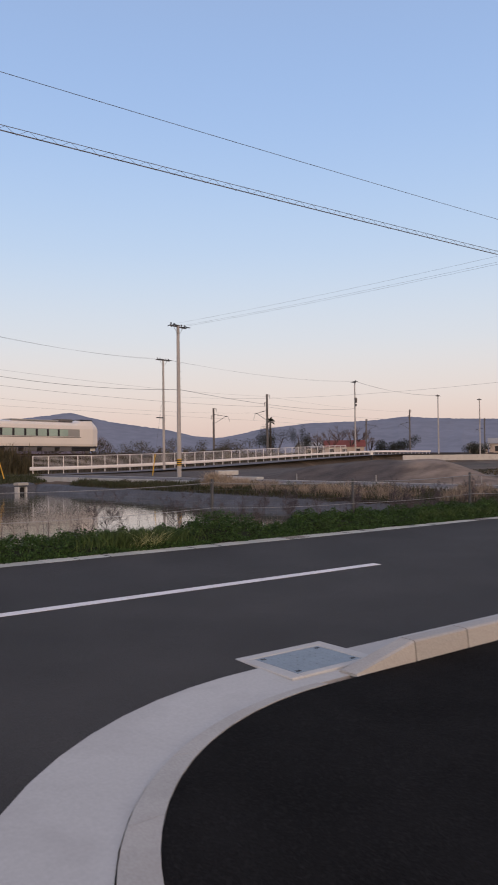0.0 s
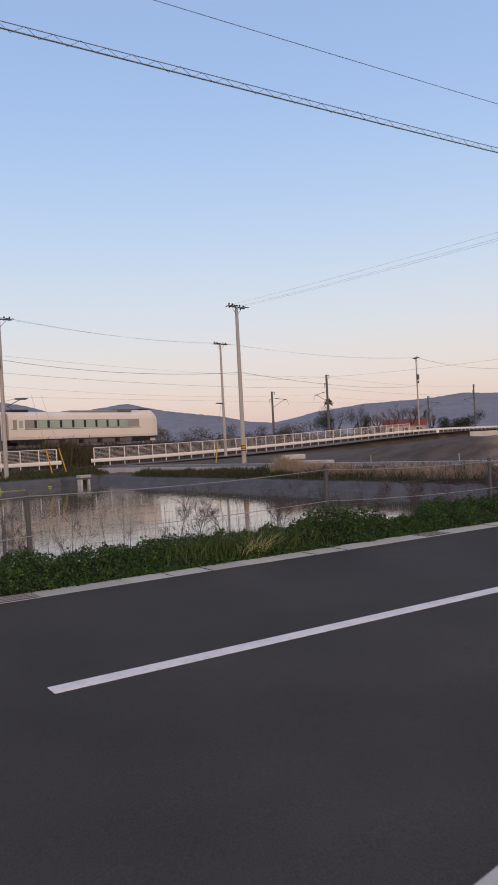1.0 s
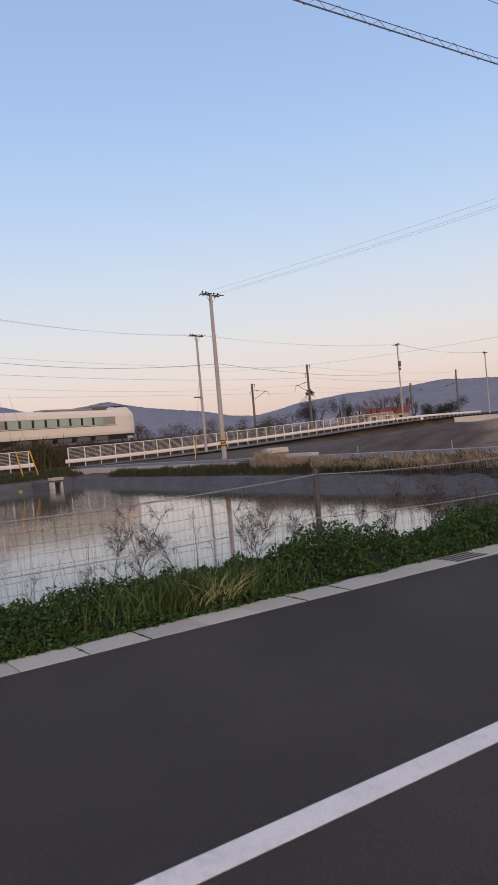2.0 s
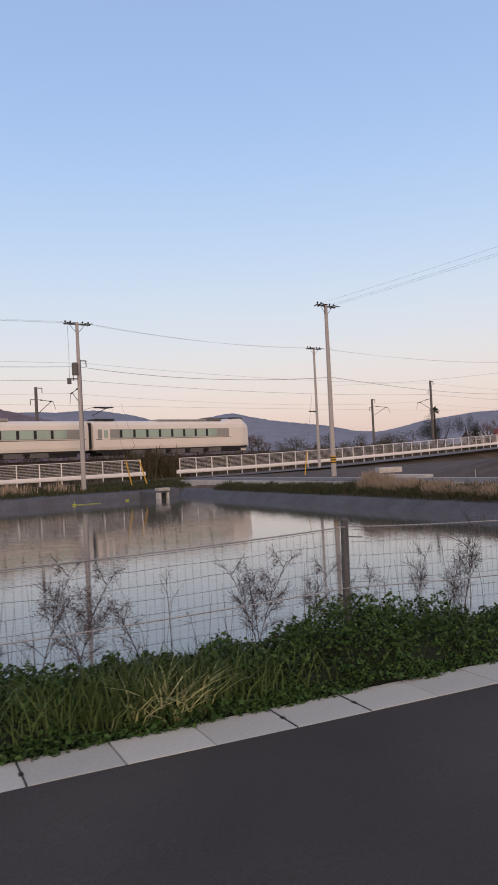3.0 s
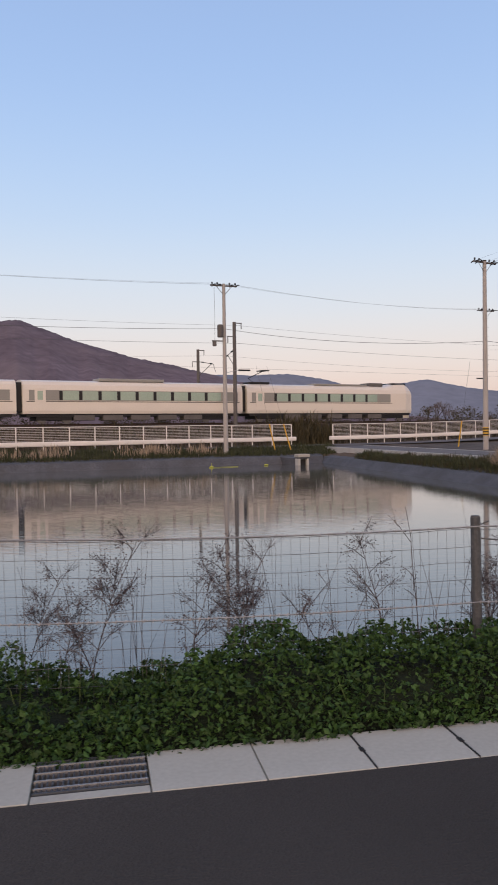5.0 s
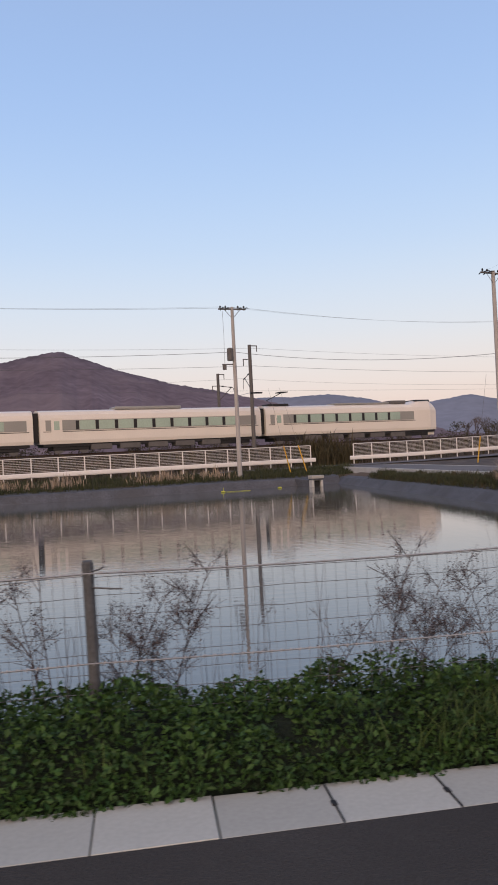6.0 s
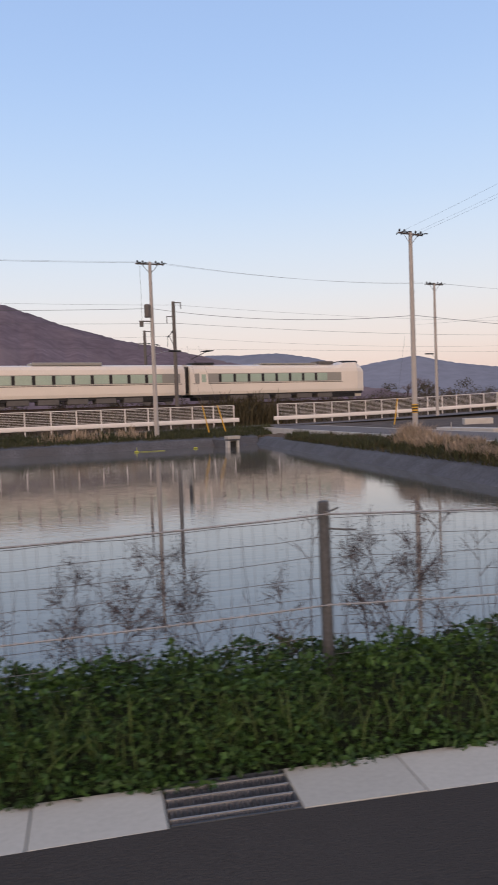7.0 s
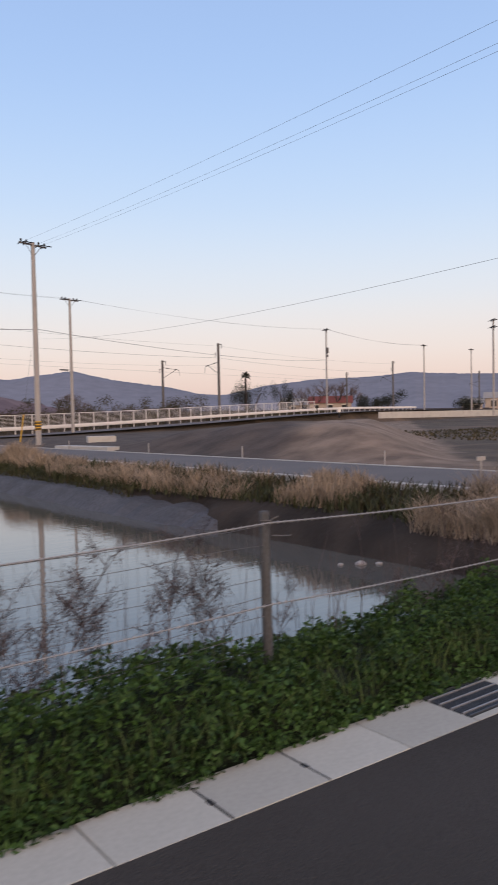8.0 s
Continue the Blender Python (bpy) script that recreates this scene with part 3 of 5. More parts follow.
part("wall", bm, concrete, inlet)
part("cap", box(-0.47, 0.47, -0.2, 0.45, 0.76, 0.98, 0.03), concrete_kerb, inlet)
part("sill", box(-0.42, 0.42, -0.16, 0.4, 0.66, 0.76, 0.02), concrete_bank, inlet)
# black sheet standing in for the shade inside the inlet's opening
part("opening_shade", box(-0.25, 0.25, 0.1, 0.14, 0, 0.6), black, inlet)
part("culvert", box(-0.38, 0.38, 0.4, 3.2, 0, 0.7, 0.03), concrete_bank, inlet, "low concrete culvert running back to the bank")

# ---- fence by the road ----
fence = empty("wire_fence", 0, 0, 0)
tagged(fence, "rusty wire mesh fence with grey posts before the pond", "fence")
FY = 0.80
POSTS = [(-3.2, 0.93), (0.27, 0.94), (4.14, 0.97), (7.36, 0.90), (10.91, 0.94), (14.56, 0.93), (18.3, 0.95), (22.1, 0.95), (26.0, 0.95)]
for x, top in POSTS:
    bm = bmesh.new()
    add_tube(bm, [(0, 0, -0.5), (0, 0, top - 0.01), (0, 0, top)], [0.027, 0.026, 0.022], 10)
    p = part("post", bm, post_mat, fence)
    p.matrix_basis = pose(x, FY, 0, random.uniform(-1, 1), random.uniform(-1.2, 1.2), 0)
    bm = bmesh.new()
    add_tube(bm, [(x + 0.01, FY - 0.03, top - 0.12), (x + 0.09, FY - 0.03, top - 0.13), (x + 0.14, FY - 0.02, top - 0.135)], 0.004, 4)
    part("wire_end", bm, wire_mat, fence)
    bm = bmesh.new()
    add_tube(bm, [(x - 0.035, FY, top - 0.045), (x, FY - 0.036, top - 0.045), (x + 0.035, FY, top - 0.045), (x + 0.06, FY - 0.02, top - 0.03)], 0.004, 4)
    part("tie_wire", bm, wire_mat, fence)
for (xa, ta), (xb, tb) in zip(POSTS, POSTS[1:]):
    for drop, sg, r in ((0.055, 0.035, 0.0042), (0.46, 0.03, 0.0036)):
        pts = sag((xa, FY - 0.035, ta - drop), (xb, FY - 0.035, tb - drop), sg, 40)
        bm = bmesh.new()
        add_tube(bm, pts, r, 4, False)
        L_ = (pts[-1] - pts[0]).length
        for i in range(int(L_ / 0.045)):
            f = i / (L_ / 0.045) * 40
            q = pts[int(f)].lerp(pts[min(40, int(f) + 1)], f % 1)
            add_tube(bm, [q + Vector((-0.004, -0.004, -0.007)), q + Vector((0.004, 0.004, 0.007))], 0.0028, 3, False)
        part("barbed_wire", bm, barb_mat, fence)
    if xb <= 14.7:
        bm = bmesh.new()
        hs = [0.075 + 0.088 * i for i in range(11)]
        for h in hs:
            wob = [Vector((0, random.uniform(-0.008, 0.008), random.uniform(-0.006, 0.006))) for _ in range(17)]
            add_tube(bm, [p + w for p, w in zip(sag((xa, FY, ta - h), (xb, FY, tb - h), 0.03, 16), wob)], 0.0016, 3, False)
        nvert = int((xb - xa) / 0.05)
        for i in range(nvert):
            f = (i + 0.5) / nvert
            x = xa + (xb - xa) * f
            zt = ta + (tb - ta) * f - 0.07 - 0.12 * f * (1 - f)
            add_tube(bm, [(x, FY, zt), (x + random.uniform(-0.01, 0.01), FY + random.uniform(-0.008, 0.008), zt - 0.45), (x + random.uniform(-0.015, 0.015), FY, zt - 0.95)], 0.0010, 3, False)
        part("wire_mesh", bm, wire_mat, fence)

# ---- verge plants ----
def leaves(n, place, size, rng, flat=0.5, aspect=0.75):
    """n folded leaves; place gives centres (n, 3)."""
    c = place
    d = rng.normal(size=(n, 3))
    d[:, 2] = d[:, 2] * flat + 0.25
    d /= np.linalg.norm(d, axis=1)[:, None]
    u = rng.normal(size=(n, 3))
    s = np.cross(d, u)
    s /= np.linalg.norm(s, axis=1)[:, None]
    nn = np.cross(d, s)
    L_ = (size[0] + (size[1] - size[0]) * rng.random(n))[:, None]
    aspect = aspect * (0.45 + 0.6 * rng.random(n))[:, None]
    a = c - d * L_ * 0.5
    t = c + d * L_ * 0.5
    l = c + s * L_ * aspect * 0.5 + nn * L_ * 0.12
    r = c - s * L_ * aspect * 0.5 + nn * L_ * 0.12
    v = np.stack([a, l, t, r], 1).reshape(-1, 3)
    i = np.arange(n) * 4
    f = np.concatenate([np.stack([i, i + 1, i + 2], 1), np.stack([i, i + 2, i + 3], 1)])
    return v.tolist(), f.tolist()


def blades(n, base, height, width, rng, lean=0.35):
    """n bent grass blades of two quads and a tip."""
    h = (height[0] + (height[1] - height[0]) * rng.random(n))
    a = rng.random(n) * math.tau
    ln = rng.random(n) * lean * h
    dx, dy = np.cos(a) * ln, np.sin(a) * ln
    b = rng.random(n) * math.tau
    wx, wy = np.cos(b) * width / 2, np.sin(b) * width / 2
    vs = []
    for k, (f, w) in enumerate(((0, 1), (0.45, 0.9), (0.8, 0.55))):
        for sgn in (-1, 1):
            vs.append(np.stack([base[:, 0] + dx * f * f + sgn * wx * w, base[:, 1] + dy * f * f + sgn * wy * w, base[:, 2] + h * f * (1 - 0.1 * f)], 1))
    vs.append(np.stack([base[:, 0] + dx, base[:, 1] + dy, base[:, 2] + h * 0.88], 1))
    v = np.stack(vs, 1).reshape(-1, 3)
    i = (np.arange(n) * 7)[:, None]
    quads = [i + np.array([0, 1, 3, 2]), i + np.array([2, 3, 5, 4])]
    f = [tuple(q) for qq in quads for q in qq.tolist()] + [tuple(q) for q in (i + np.array([4, 5, 6])).tolist()]
    return v.tolist(), f


def hedge_h(x):
    return 0.26 + 0.10 * noise.noise(Vector((x * 0.9, 1.7, 0))) + 0.07 * noise.noise(Vector((x * 2.7, 4, 0))) + 0.13 * math.exp(-((x - 4.1) / 0.35) ** 2) + 0.15 * math.exp(-((x - 6.25) / 0.4) ** 2) + 0.08 * math.exp(-((x - 7.4) / 0.4) ** 2) - 0.09 * math.exp(-((x - 5.3) / 0.35) ** 2) + 0.04 * sstep(x, 9, 12)


rng = np.random.default_rng(3)
n = 270000
hx = -9 + 35 * rng.random(n) ** 1.0
hy = 0.27 + 0.88 * rng.random(n) + 0.05 * np.array([noise.noise(Vector((x * 3.1, 0, 8))) for x in hx])
hh = np.array([hedge_h(x) for x in np.linspace(-9, 26, 1400)])
top = np.interp(hx, np.linspace(-9, 26, 1400), hh)
prof_ = np.clip(np.sin(np.clip((hy - 0.24) / 0.5, 0, 1) * math.pi / 2), 0.05, 1) * np.where(hy > 0.85, 1 - (hy - 0.85) * 1.2, 1)
lump = np.array([0.17 * noise.noise(Vector((x * 3.0, y * 4, 0))) + 0.12 * noise.noise(Vector((x * 8, y * 9, 3))) for x, y in zip(hx, hy)])
hzv = (top + lump) * prof_ * (1 - 0.6 * rng.random(n) ** 2.0) + 0.03 * rng.random(n) ** 6 - 0.02
pl = np.stack([hx, hy + rng.normal(size=n) * 0.012, hzv], 1)
v, f = leaves(n, pl, (0.012, 0.045), rng, 0.75)
tagged(raw("verge_plants", v, f, leaf), "dense low green leafy weeds along the drain", "weeds", kind="stuff")
# filler sheet inside the weeds; the shade between leaves is its near-black colour
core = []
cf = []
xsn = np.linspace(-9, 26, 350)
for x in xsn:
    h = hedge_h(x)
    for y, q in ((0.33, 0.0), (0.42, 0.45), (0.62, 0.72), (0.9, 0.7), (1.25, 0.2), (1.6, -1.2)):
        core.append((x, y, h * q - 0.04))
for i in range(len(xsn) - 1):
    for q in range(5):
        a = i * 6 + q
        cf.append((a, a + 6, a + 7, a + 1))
tagged(raw("verge_core", core, cf, leaf_shade, smooth=True), "near-black bank core under the weeds, leaf shade put into its colour", "bank", kind="structure")
n = 2300
gx = rng.normal(size=n) * 0.5 + np.where(rng.random(n) < 0.94, 2.6, 9.9)
gb = np.stack([gx, 0.36 + 0.5 * rng.random(n), np.zeros(n) - 0.02], 1)
v, f = blades(n, gb, (0.16, 0.40), 0.010, rng, 0.8)
tagged(raw("grass", v, f, blade), "tufts of long green grass among the weeds", "grass", kind="stuff")
n = 170
gb = np.stack([2.75 + rng.normal(size=n) * 0.12, 0.36 + 0.12 * rng.random(n), np.zeros(n) - 0.02], 1)
v, f = blades(n, gb, (0.14, 0.34), 0.012, rng, 1.5)
tagged(raw("dry_grass", v, f, blade_dry), "straw-coloured dry grass tuft", "grass", kind="stuff")
n = 1500
gb = np.stack([-9 + 35 * rng.random(n), 0.36 + 0.6 * rng.random(n), np.zeros(n)], 1)
v, f = blades(n, gb, (0.12, 0.3), 0.006, rng, 0.9)
tagged(raw("grass", v, f, blade), "thin green grass blades among the weeds", "grass", kind="stuff")

n = 3600
gb = np.stack([8.8 + 9 * rng.random(n) ** 1.3, 0.34 + 0.55 * rng.random(n), np.zeros(n) + 0.02], 1)
v, f = blades(n, gb, (0.12, 0.30), 0.006, rng, 0.8)
tagged(raw("grass", v, f, blade), "fresh green grass growing through the weeds", "grass", kind="stuff")


def weed_mesh(seed, h, lean, bushy):
    """A dead stem with side twigs and seed heads."""
    r = random.Random(seed)
    bm = bmesh.new()
    pts = [Vector((lean * h * (i / 6) ** 1.6 + r.uniform(-0.008, 0.008), r.uniform(-0.01, 0.01), h * i / 6 * (1 - 0.15 * abs(lean) * i / 6))) for i in range(7)]
    add_tube(bm, pts, [0.0048 - 0.0005 * i for i in range(7)], 4, False)
    k = 4 + bushy * 5
    for i in range(k):
        f = r.uniform(0.35, 0.98) * 6
        p = pts[int(f)].lerp(pts[min(6, int(f) + 1)], f % 1)
        a = r.uniform(0, math.tau)
        ln = r.uniform(0.08, 0.22) * (0.7 + 0.3 * bushy) * h
        q = p + Vector((math.cos(a) * ln * 0.8, math.sin(a) * ln * 0.35, ln * r.uniform(0.4, 1.0)))
        add_tube(bm, [p, p.lerp(q, 0.5) + Vector((0, 0, 0.01)), q], [0.0026, 0.002, 0.0014], 3, False)
        for j in range(20 + bushy * 20):
            g = p.lerp(q, r.uniform(0.45, 1.1)) + Vector((r.gauss(0, 0.03), r.gauss(0, 0.025), r.gauss(0, 0.028)))
            d = Vector((r.gauss(0, 1), r.gauss(0, 1), r.gauss(0, 1))).normalized() * r.uniform(0.002, 0.0056)
            e = d.orthogonal().normalized() * d.length
            bm.faces.new([bm.verts.new(g + o) for o in (d, e, -d, -e)])
            if j % 5 == 0:
                add_tube(bm, [p.lerp(q, 0.6), g], 0.0009, 3, False)
    return bm


kinds = []
for i, (h, ln, b) in enumerate(((1.0, 0.05, 0), (0.85, 0.45, 1), (0.9, 0.2, 2), (0.7, -0.3, 2), (1.1, 0.08, 0), (0.8, -0.55, 1), (0.95, 0.3, 3), (0.6, 0.1, 0))):
    me = bpy.data.meshes.new("dry_weed")
    bm = weed_mesh(i + 11, h, ln, b)
    bm.to_mesh(me)
    bm.free()
    me.materials.append(stem_dry)
    kinds.append(me)
random.seed(21)
for i in range(112):
    x = -4 + i * 0.22 + random.uniform(-0.12, 0.12)
    w = new("dry_weed", kinds[random.choice((0, 1, 2, 2, 3, 4, 5, 6, 6, 7))])
    sc = random.uniform(0.65, 0.98)
    w.matrix_basis = pose(x, random.uniform(0.85, 1.35), -0.1, 0, 0, random.uniform(-35, 35) + random.choice((0, 180))) @ Matrix.Scale(sc, 4)
    tagged(w, "dead brown weed stalk with small seed heads", "weed", group="dry weeds by the fence")
for x0, n_, spread in ((2.5, 2, 0.15), (3.62, 2, 0.12), (5.28, 1, 0.05), (6.14, 2, 0.12), (7.66, 3, 0.2), (8.85, 3, 0.2), (9.85, 2, 0.15), (11.25, 2, 0.12), (13.4, 4, 0.25), (14.35, 2, 0.2)):
    for j in range(n_):
        w = new("dry_weed", kinds[(6, 2, 6, 3, 2, 6)[j]])
        w.matrix_basis = pose(x0 + random.uniform(-spread, spread), random.uniform(0.92, 1.2), -0.1, 0, 0, random.uniform(-40, 40) + 180 * (j % 2)) @ Matrix.Scale(random.uniform(0.8, 1.02), 4)
        tagged(w, "bushy dead weed with many brown seed heads", "weed", group="dry weeds by the fence")
bm = bmesh.new()
for i in range(420):
    x, y = random.uniform(-4, 20), random.uniform(0.85, 1.5)
    h = random.uniform(0.3, 0.75)
    l = random.gauss(0, 0.08)
    add_tube(bm, [(x, y, -0.1), (x + l * 0.3, y, h * 0.5), (x + l, y + random.gauss(0, 0.03), h)], [0.0022, 0.0018, 0.001], 3, False)
tagged(part("dry_stems", bm, stem_dry), "thin dead stems standing behind the fence", "weeds", kind="stuff")

# ---- reeds and far verge growth ----
def field(name, n, xf, height, width, m, label, seed, lean=0.35, cat="grass"):
    r = np.random.default_rng(seed)
    pts = []
    while len(pts) < n:
        p = xf(r)
        if cat != "reeds" or noise.noise(Vector((p[0] * 1.5, p[1] * 1.1, seed))) + 0.4 * r.normal() > -0.08:
            pts.append(p)
    base = np.array([(x, y, ground_z(x, y) - 0.02) for x, y in pts])
    v, f = blades(n, base, height, width, r, lean)
    # uneven stands: each blade's height follows a slow noise
    k = np.array([0.5 + 0.95 * max(0.0, 0.5 + 0.8 * noise.noise(Vector((x * 0.7, y * 0.7, seed))) + 0.5 * noise.noise(Vector((x * 2.3, y * 2.3, seed + 5)))) for x, y in pts])
    va = np.array(v).reshape(n, -1, 3)
    va[:, :, 2] = base[:, None, 2] + (va[:, :, 2] - base[:, None, 2]) * k[:, None]
    v = va.reshape(-1, 3).tolist()
    return tagged(raw(name, v, f, m), label, cat, kind="stuff")


def strip_pt(y0, y1, a, b):
    def g(r):
        y = y0 + (y1 - y0) * r.random()
        x0, x1 = shore_x(y) + 0.75, far_road_x(y) - 0.35
        return x0 + (x1 - x0) * (a + (b - a) * r.random()), y
    return g


def far_pt(a, b):
    def g(r):
        x = -20 + 44 * r.random()
        return x, far_y(x) + a + (b - a) * r.random()
    return g


field("reeds", 10000, strip_pt(12.5, 24.0, -0.15, 0.75), (0.22, 0.62), 0.016, reed, "dry tan reeds between pond and lane", 4, 1.15, "reeds")
field("reeds", 4500, strip_pt(24.8, 29.0, 0.0, 0.8), (0.5, 0.95), 0.018, reed, "dense tan reed clump between pond and lane", 14, 0.8, "reeds")
field("reeds", 2200, strip_pt(9.3, 11.3, -0.1, 0.9), (0.25, 0.65), 0.016, reed, "small dry reed clump by the mud bank", 15, 0.6, "reeds")
field("reeds", 9000, lambda r: (22.7 + 2.1 * r.random(), 3.0 + 4.0 * r.random()), (0.3, 0.72), 0.012, reed, "dry tan reeds at the pond's near corner", 5, 1.3, "reeds")
field("grass", 10000, strip_pt(7.0, 46, -0.2, 0.8), (0.15, 0.42), 0.03, blade_dark, "dark green grass at the foot of the reeds", 16, 0.8)
def lip_pt(r):
    y = 17 + 30 * r.random()
    return shore_x(y) + 0.1 + 1.3 * r.random() ** 1.4, y


field("grass", 9000, lip_pt, (0.14, 0.4), 0.03, blade_dark, "dark grass hanging over the bank's lip", 18, 0.9)
field("grass", 4000, lip_pt, (0.12, 0.34), 0.03, bush_leaf, "brownish low growth along the bank's lip", 19, 0.9)
field("grass", 7000, strip_pt(3, 40, 0.0, 1.0), (0.15, 0.4), 0.03, bush_leaf, "low dull green grass beside the lane", 6, 0.6)
field("grass", 24000, far_pt(0.3, 4.2), (0.18, 0.45), 0.035, blade_dark, "low dull green grass on the far bank", 7, 0.6)
field("reeds", 900, lambda r: (lambda x: (x, far_y(x) + 1.3 + 1.4 * r.random()))(r.choice((-1.0, 2.0, 8.2, 9.6, 12.8)) + r.normal() * 0.7), (0.4, 0.85), 0.05, reed, "small clumps of dry tan reeds on the far bank", 8, 0.3, "reeds")
field("scrub", 7000, lambda r: tuple(along(-45 + 130 * r.random(), -2.6 + 2.6 * r.random())[:2]), (0.3, 0.9), 0.07, bush_leaf, "brown-green scrub on the railway embankment", 9, 0.7, "scrub")
field("scrub", 1500, lambda r: tuple(along(6.6 + 1.6 * r.normal(), -3.0 + 2.6 * r.random())[:2]), (0.9, 1.9), 0.08, bush_leaf, "dark scrub in the gap between the railings", 10, 0.6, "scrub")
field("scrub", 6000, lambda r: (48 + 50 * r.random(), 14 + 26 * r.random()), (0.08, 0.2), 0.14, bush_leaf, "dull brown-green scrub on the open field", 17, 0.8, "scrub")

# ---- railing along the railway street ----
def railing(s0, s1, step, label, tall=True):
    p0 = along(s0, -3.4)
    th = empty("railing", p0.x, p0.y, 0, 18)
    tagged(th, label, "railing", group="railings by the railway")
    n = int((s1 - s0) / step)
    L_ = n * step
    post = None
    for i in range(n + 1):
        z = ramp_z(s0 + i * step)
        m = pose(i * step, 0, z)
        if post is None:
            bm = bmesh.new()
            add_box(bm, -0.04, 0.04, -0.04, 0.04, -0.4, 1.86 if tall else 0.74, 0.01)
            post = part("post", bm, rail_white, th)
            post.matrix_basis = m
        else:
            share("post", post, th, m)
    for name, z0, r in [("top_rail", 1.86, 0.035)] + [("bar", 0.86 + 0.125 * k, 0.011) for k in range(8)] if tall else []:
        bm = bmesh.new()
        add_tube(bm, [(i * step, 0, ramp_z(s0 + i * step) + z0) for i in range(n + 1)], r, 5)
        part(name, bm, rail_white, th)
    bm = bmesh.new()
    prev = None
    for i in range(n + 1):
        x = i * step + (-0.45 if i == 0 else 0.45 if i == n else 0)
        z = ramp_z(s0 + i * step)
        cur = [bm.verts.new((x, y, z + h)) for y, h in ((-0.06, 0.42), (-0.11, 0.50), (-0.11, 0.70), (-0.06, 0.78), (-0.03, 0.6))]
        if prev:
            for q in range(5):
                bm.faces.new((prev[q], prev[(q + 1) % 5], cur[(q + 1) % 5], cur[q]))
        else:
            bm.faces.new(cur)
        prev = cur
    bm.faces.new(prev[::-1])
    bmesh.ops.recalc_face_normals(bm, faces=bm.faces[:])
    part("guard_beam", bm, rail_white, th, "broad white guard beam")


railing(-46.2, 4.8, 2.0, "white steel railing with a broad guard beam")
railing(8.3, 77.0, 2.0, "white steel railing climbing beside the railway")
railing(77.6, 116.0, 2.0, "low white guard beam on short posts beside the railway", False)

# ---- poles and wires ----
def utility_pole(x, y, z0, z1, turn, label, arms=1, transformer=False, band=False, r=0.17, m=None):
    th = empty("utility_pole", x, y, z0, turn)
    tagged(th, label, "utility pole", group="utility poles")
    h = z1 - z0
    part("pole", tube([(0, 0, -0.3), (0, 0, h * 0.5), (0, 0, h)], [r, r * 0.82, r * 0.64], 10), m or concrete_pole, th)
    for k in range(arms):
        z = h - 0.15 - 1.0 * k
        arm = part("crossarm", box(-1.05, 1.05, -0.05, 0.05, z - 0.05, z + 0.05, 0.01), rail_pole_mat, th)
        for xx in (-0.9, -0.5, 0.45, 0.9):
            bm = bmesh.new()
            add_tube(bm, [(xx, 0, z + 0.05), (xx, 0, z + 0.1), (xx, 0, z + 0.12), (xx, 0, z + 0.24)], [0.025, 0.03, 0.075, 0.05], 6)
            part("insulator", bm, black, arm)
            for sg in (-1, 1):
                part("strain_insulator", tube([(xx, 0, z + 0.02), (xx + 0.1, sg * 0.3, z + 0.04), (xx + 0.16, sg * 0.46, z + 0.0)], [0.02, 0.042, 0.03], 5), black, arm)
        for sg in (-1, 1):
            part("brace", tube([(sg * 0.6, -0.04, z - 0.05), (sg * 0.1, -0.04, z - 0.6)], 0.02, 4), rail_pole_mat, th)
    if transformer:
        bm = bmesh.new()
        add_tube(bm, [(-0.34, -0.1, h - 3.95), (-0.34, -0.1, h - 3.9), (-0.34, -0.1, h - 3.1), (-0.34, -0.1, h - 3.02)], [0.2, 0.23, 0.23, 0.16], 10)
        part("transformer", bm, rail_pole_mat, th)
        part("bracket", box(-0.95, 0.1, -0.05, 0.05, h - 4.25, h - 4.17), rail_pole_mat, th)
        part("switch", box(-0.9, -0.65, -0.12, 0.12, h - 4.6, h - 4.2, 0.02), rail_pole_mat, th)
        part("drop_wire", tube([(-0.75, 0, h - 0.3), (-0.72, 0, h - 2.0), (-0.75, 0, h - 4.2)], 0.012, 4), cable_mat, th)
    for k in range(7):
        part("step_bolt", tube([(0, -r * 0.8, h * 0.45 + k * 0.6), (0, -r * 0.8 - 0.14, h * 0.45 + k * 0.6)], 0.012, 4), steel, th)
    if band:
        bnd = part("warning_band", tube([(0, 0, 0.95), (0, 0, 1.5)], [r * 1.06, r * 1.04], 10), yellow, th, "yellow and black warning band")
        for k in range(3):
            part("stripe", tube([(0, 0, 0.98 + 0.18 * k), (0, 0, 1.07 + 0.18 * k)], r * 1.08, 10), black, bnd)
    return th


POLE_A, POLE_B, POLE_F = Vector((30.13, 42.75, 12.05)), Vector((42.97, 66.26, 12.75)), Vector((14.66, 52.69, 12.04))
POLE_D, POLE_J = Vector((97.0, 88.7, 14.9)), Vector((127.6, 94.3, 14.0))
POLE_M, POLE_K, POLE_L = Vector((27.9, -7.0, 10.2)), Vector((25.0, 2.0, 9.6)), Vector((-22.0, 2.0, 9.6))
utility_pole(*POLE_A[:2], -0.25, POLE_A.z, 20, "tall pale concrete utility pole with a striped band", band=True, r=0.19)
utility_pole(*POLE_B[:2], 0.3, POLE_B.z, 15, "pale concrete utility pole behind the railing", r=0.17)
utility_pole(*POLE_F[:2], -0.3, POLE_F.z, 10, "concrete utility pole with a transformer beside the street", transformer=True, r=0.18)
utility_pole(*POLE_D[:2], 0.8, POLE_D.z, 60, "concrete utility pole with a small transformer by a house", transformer=True, r=0.15)
utility_pole(*POLE_J[:2], 1.0, POLE_J.z, 30, "distant concrete utility pole with one crossarm", r=0.16)
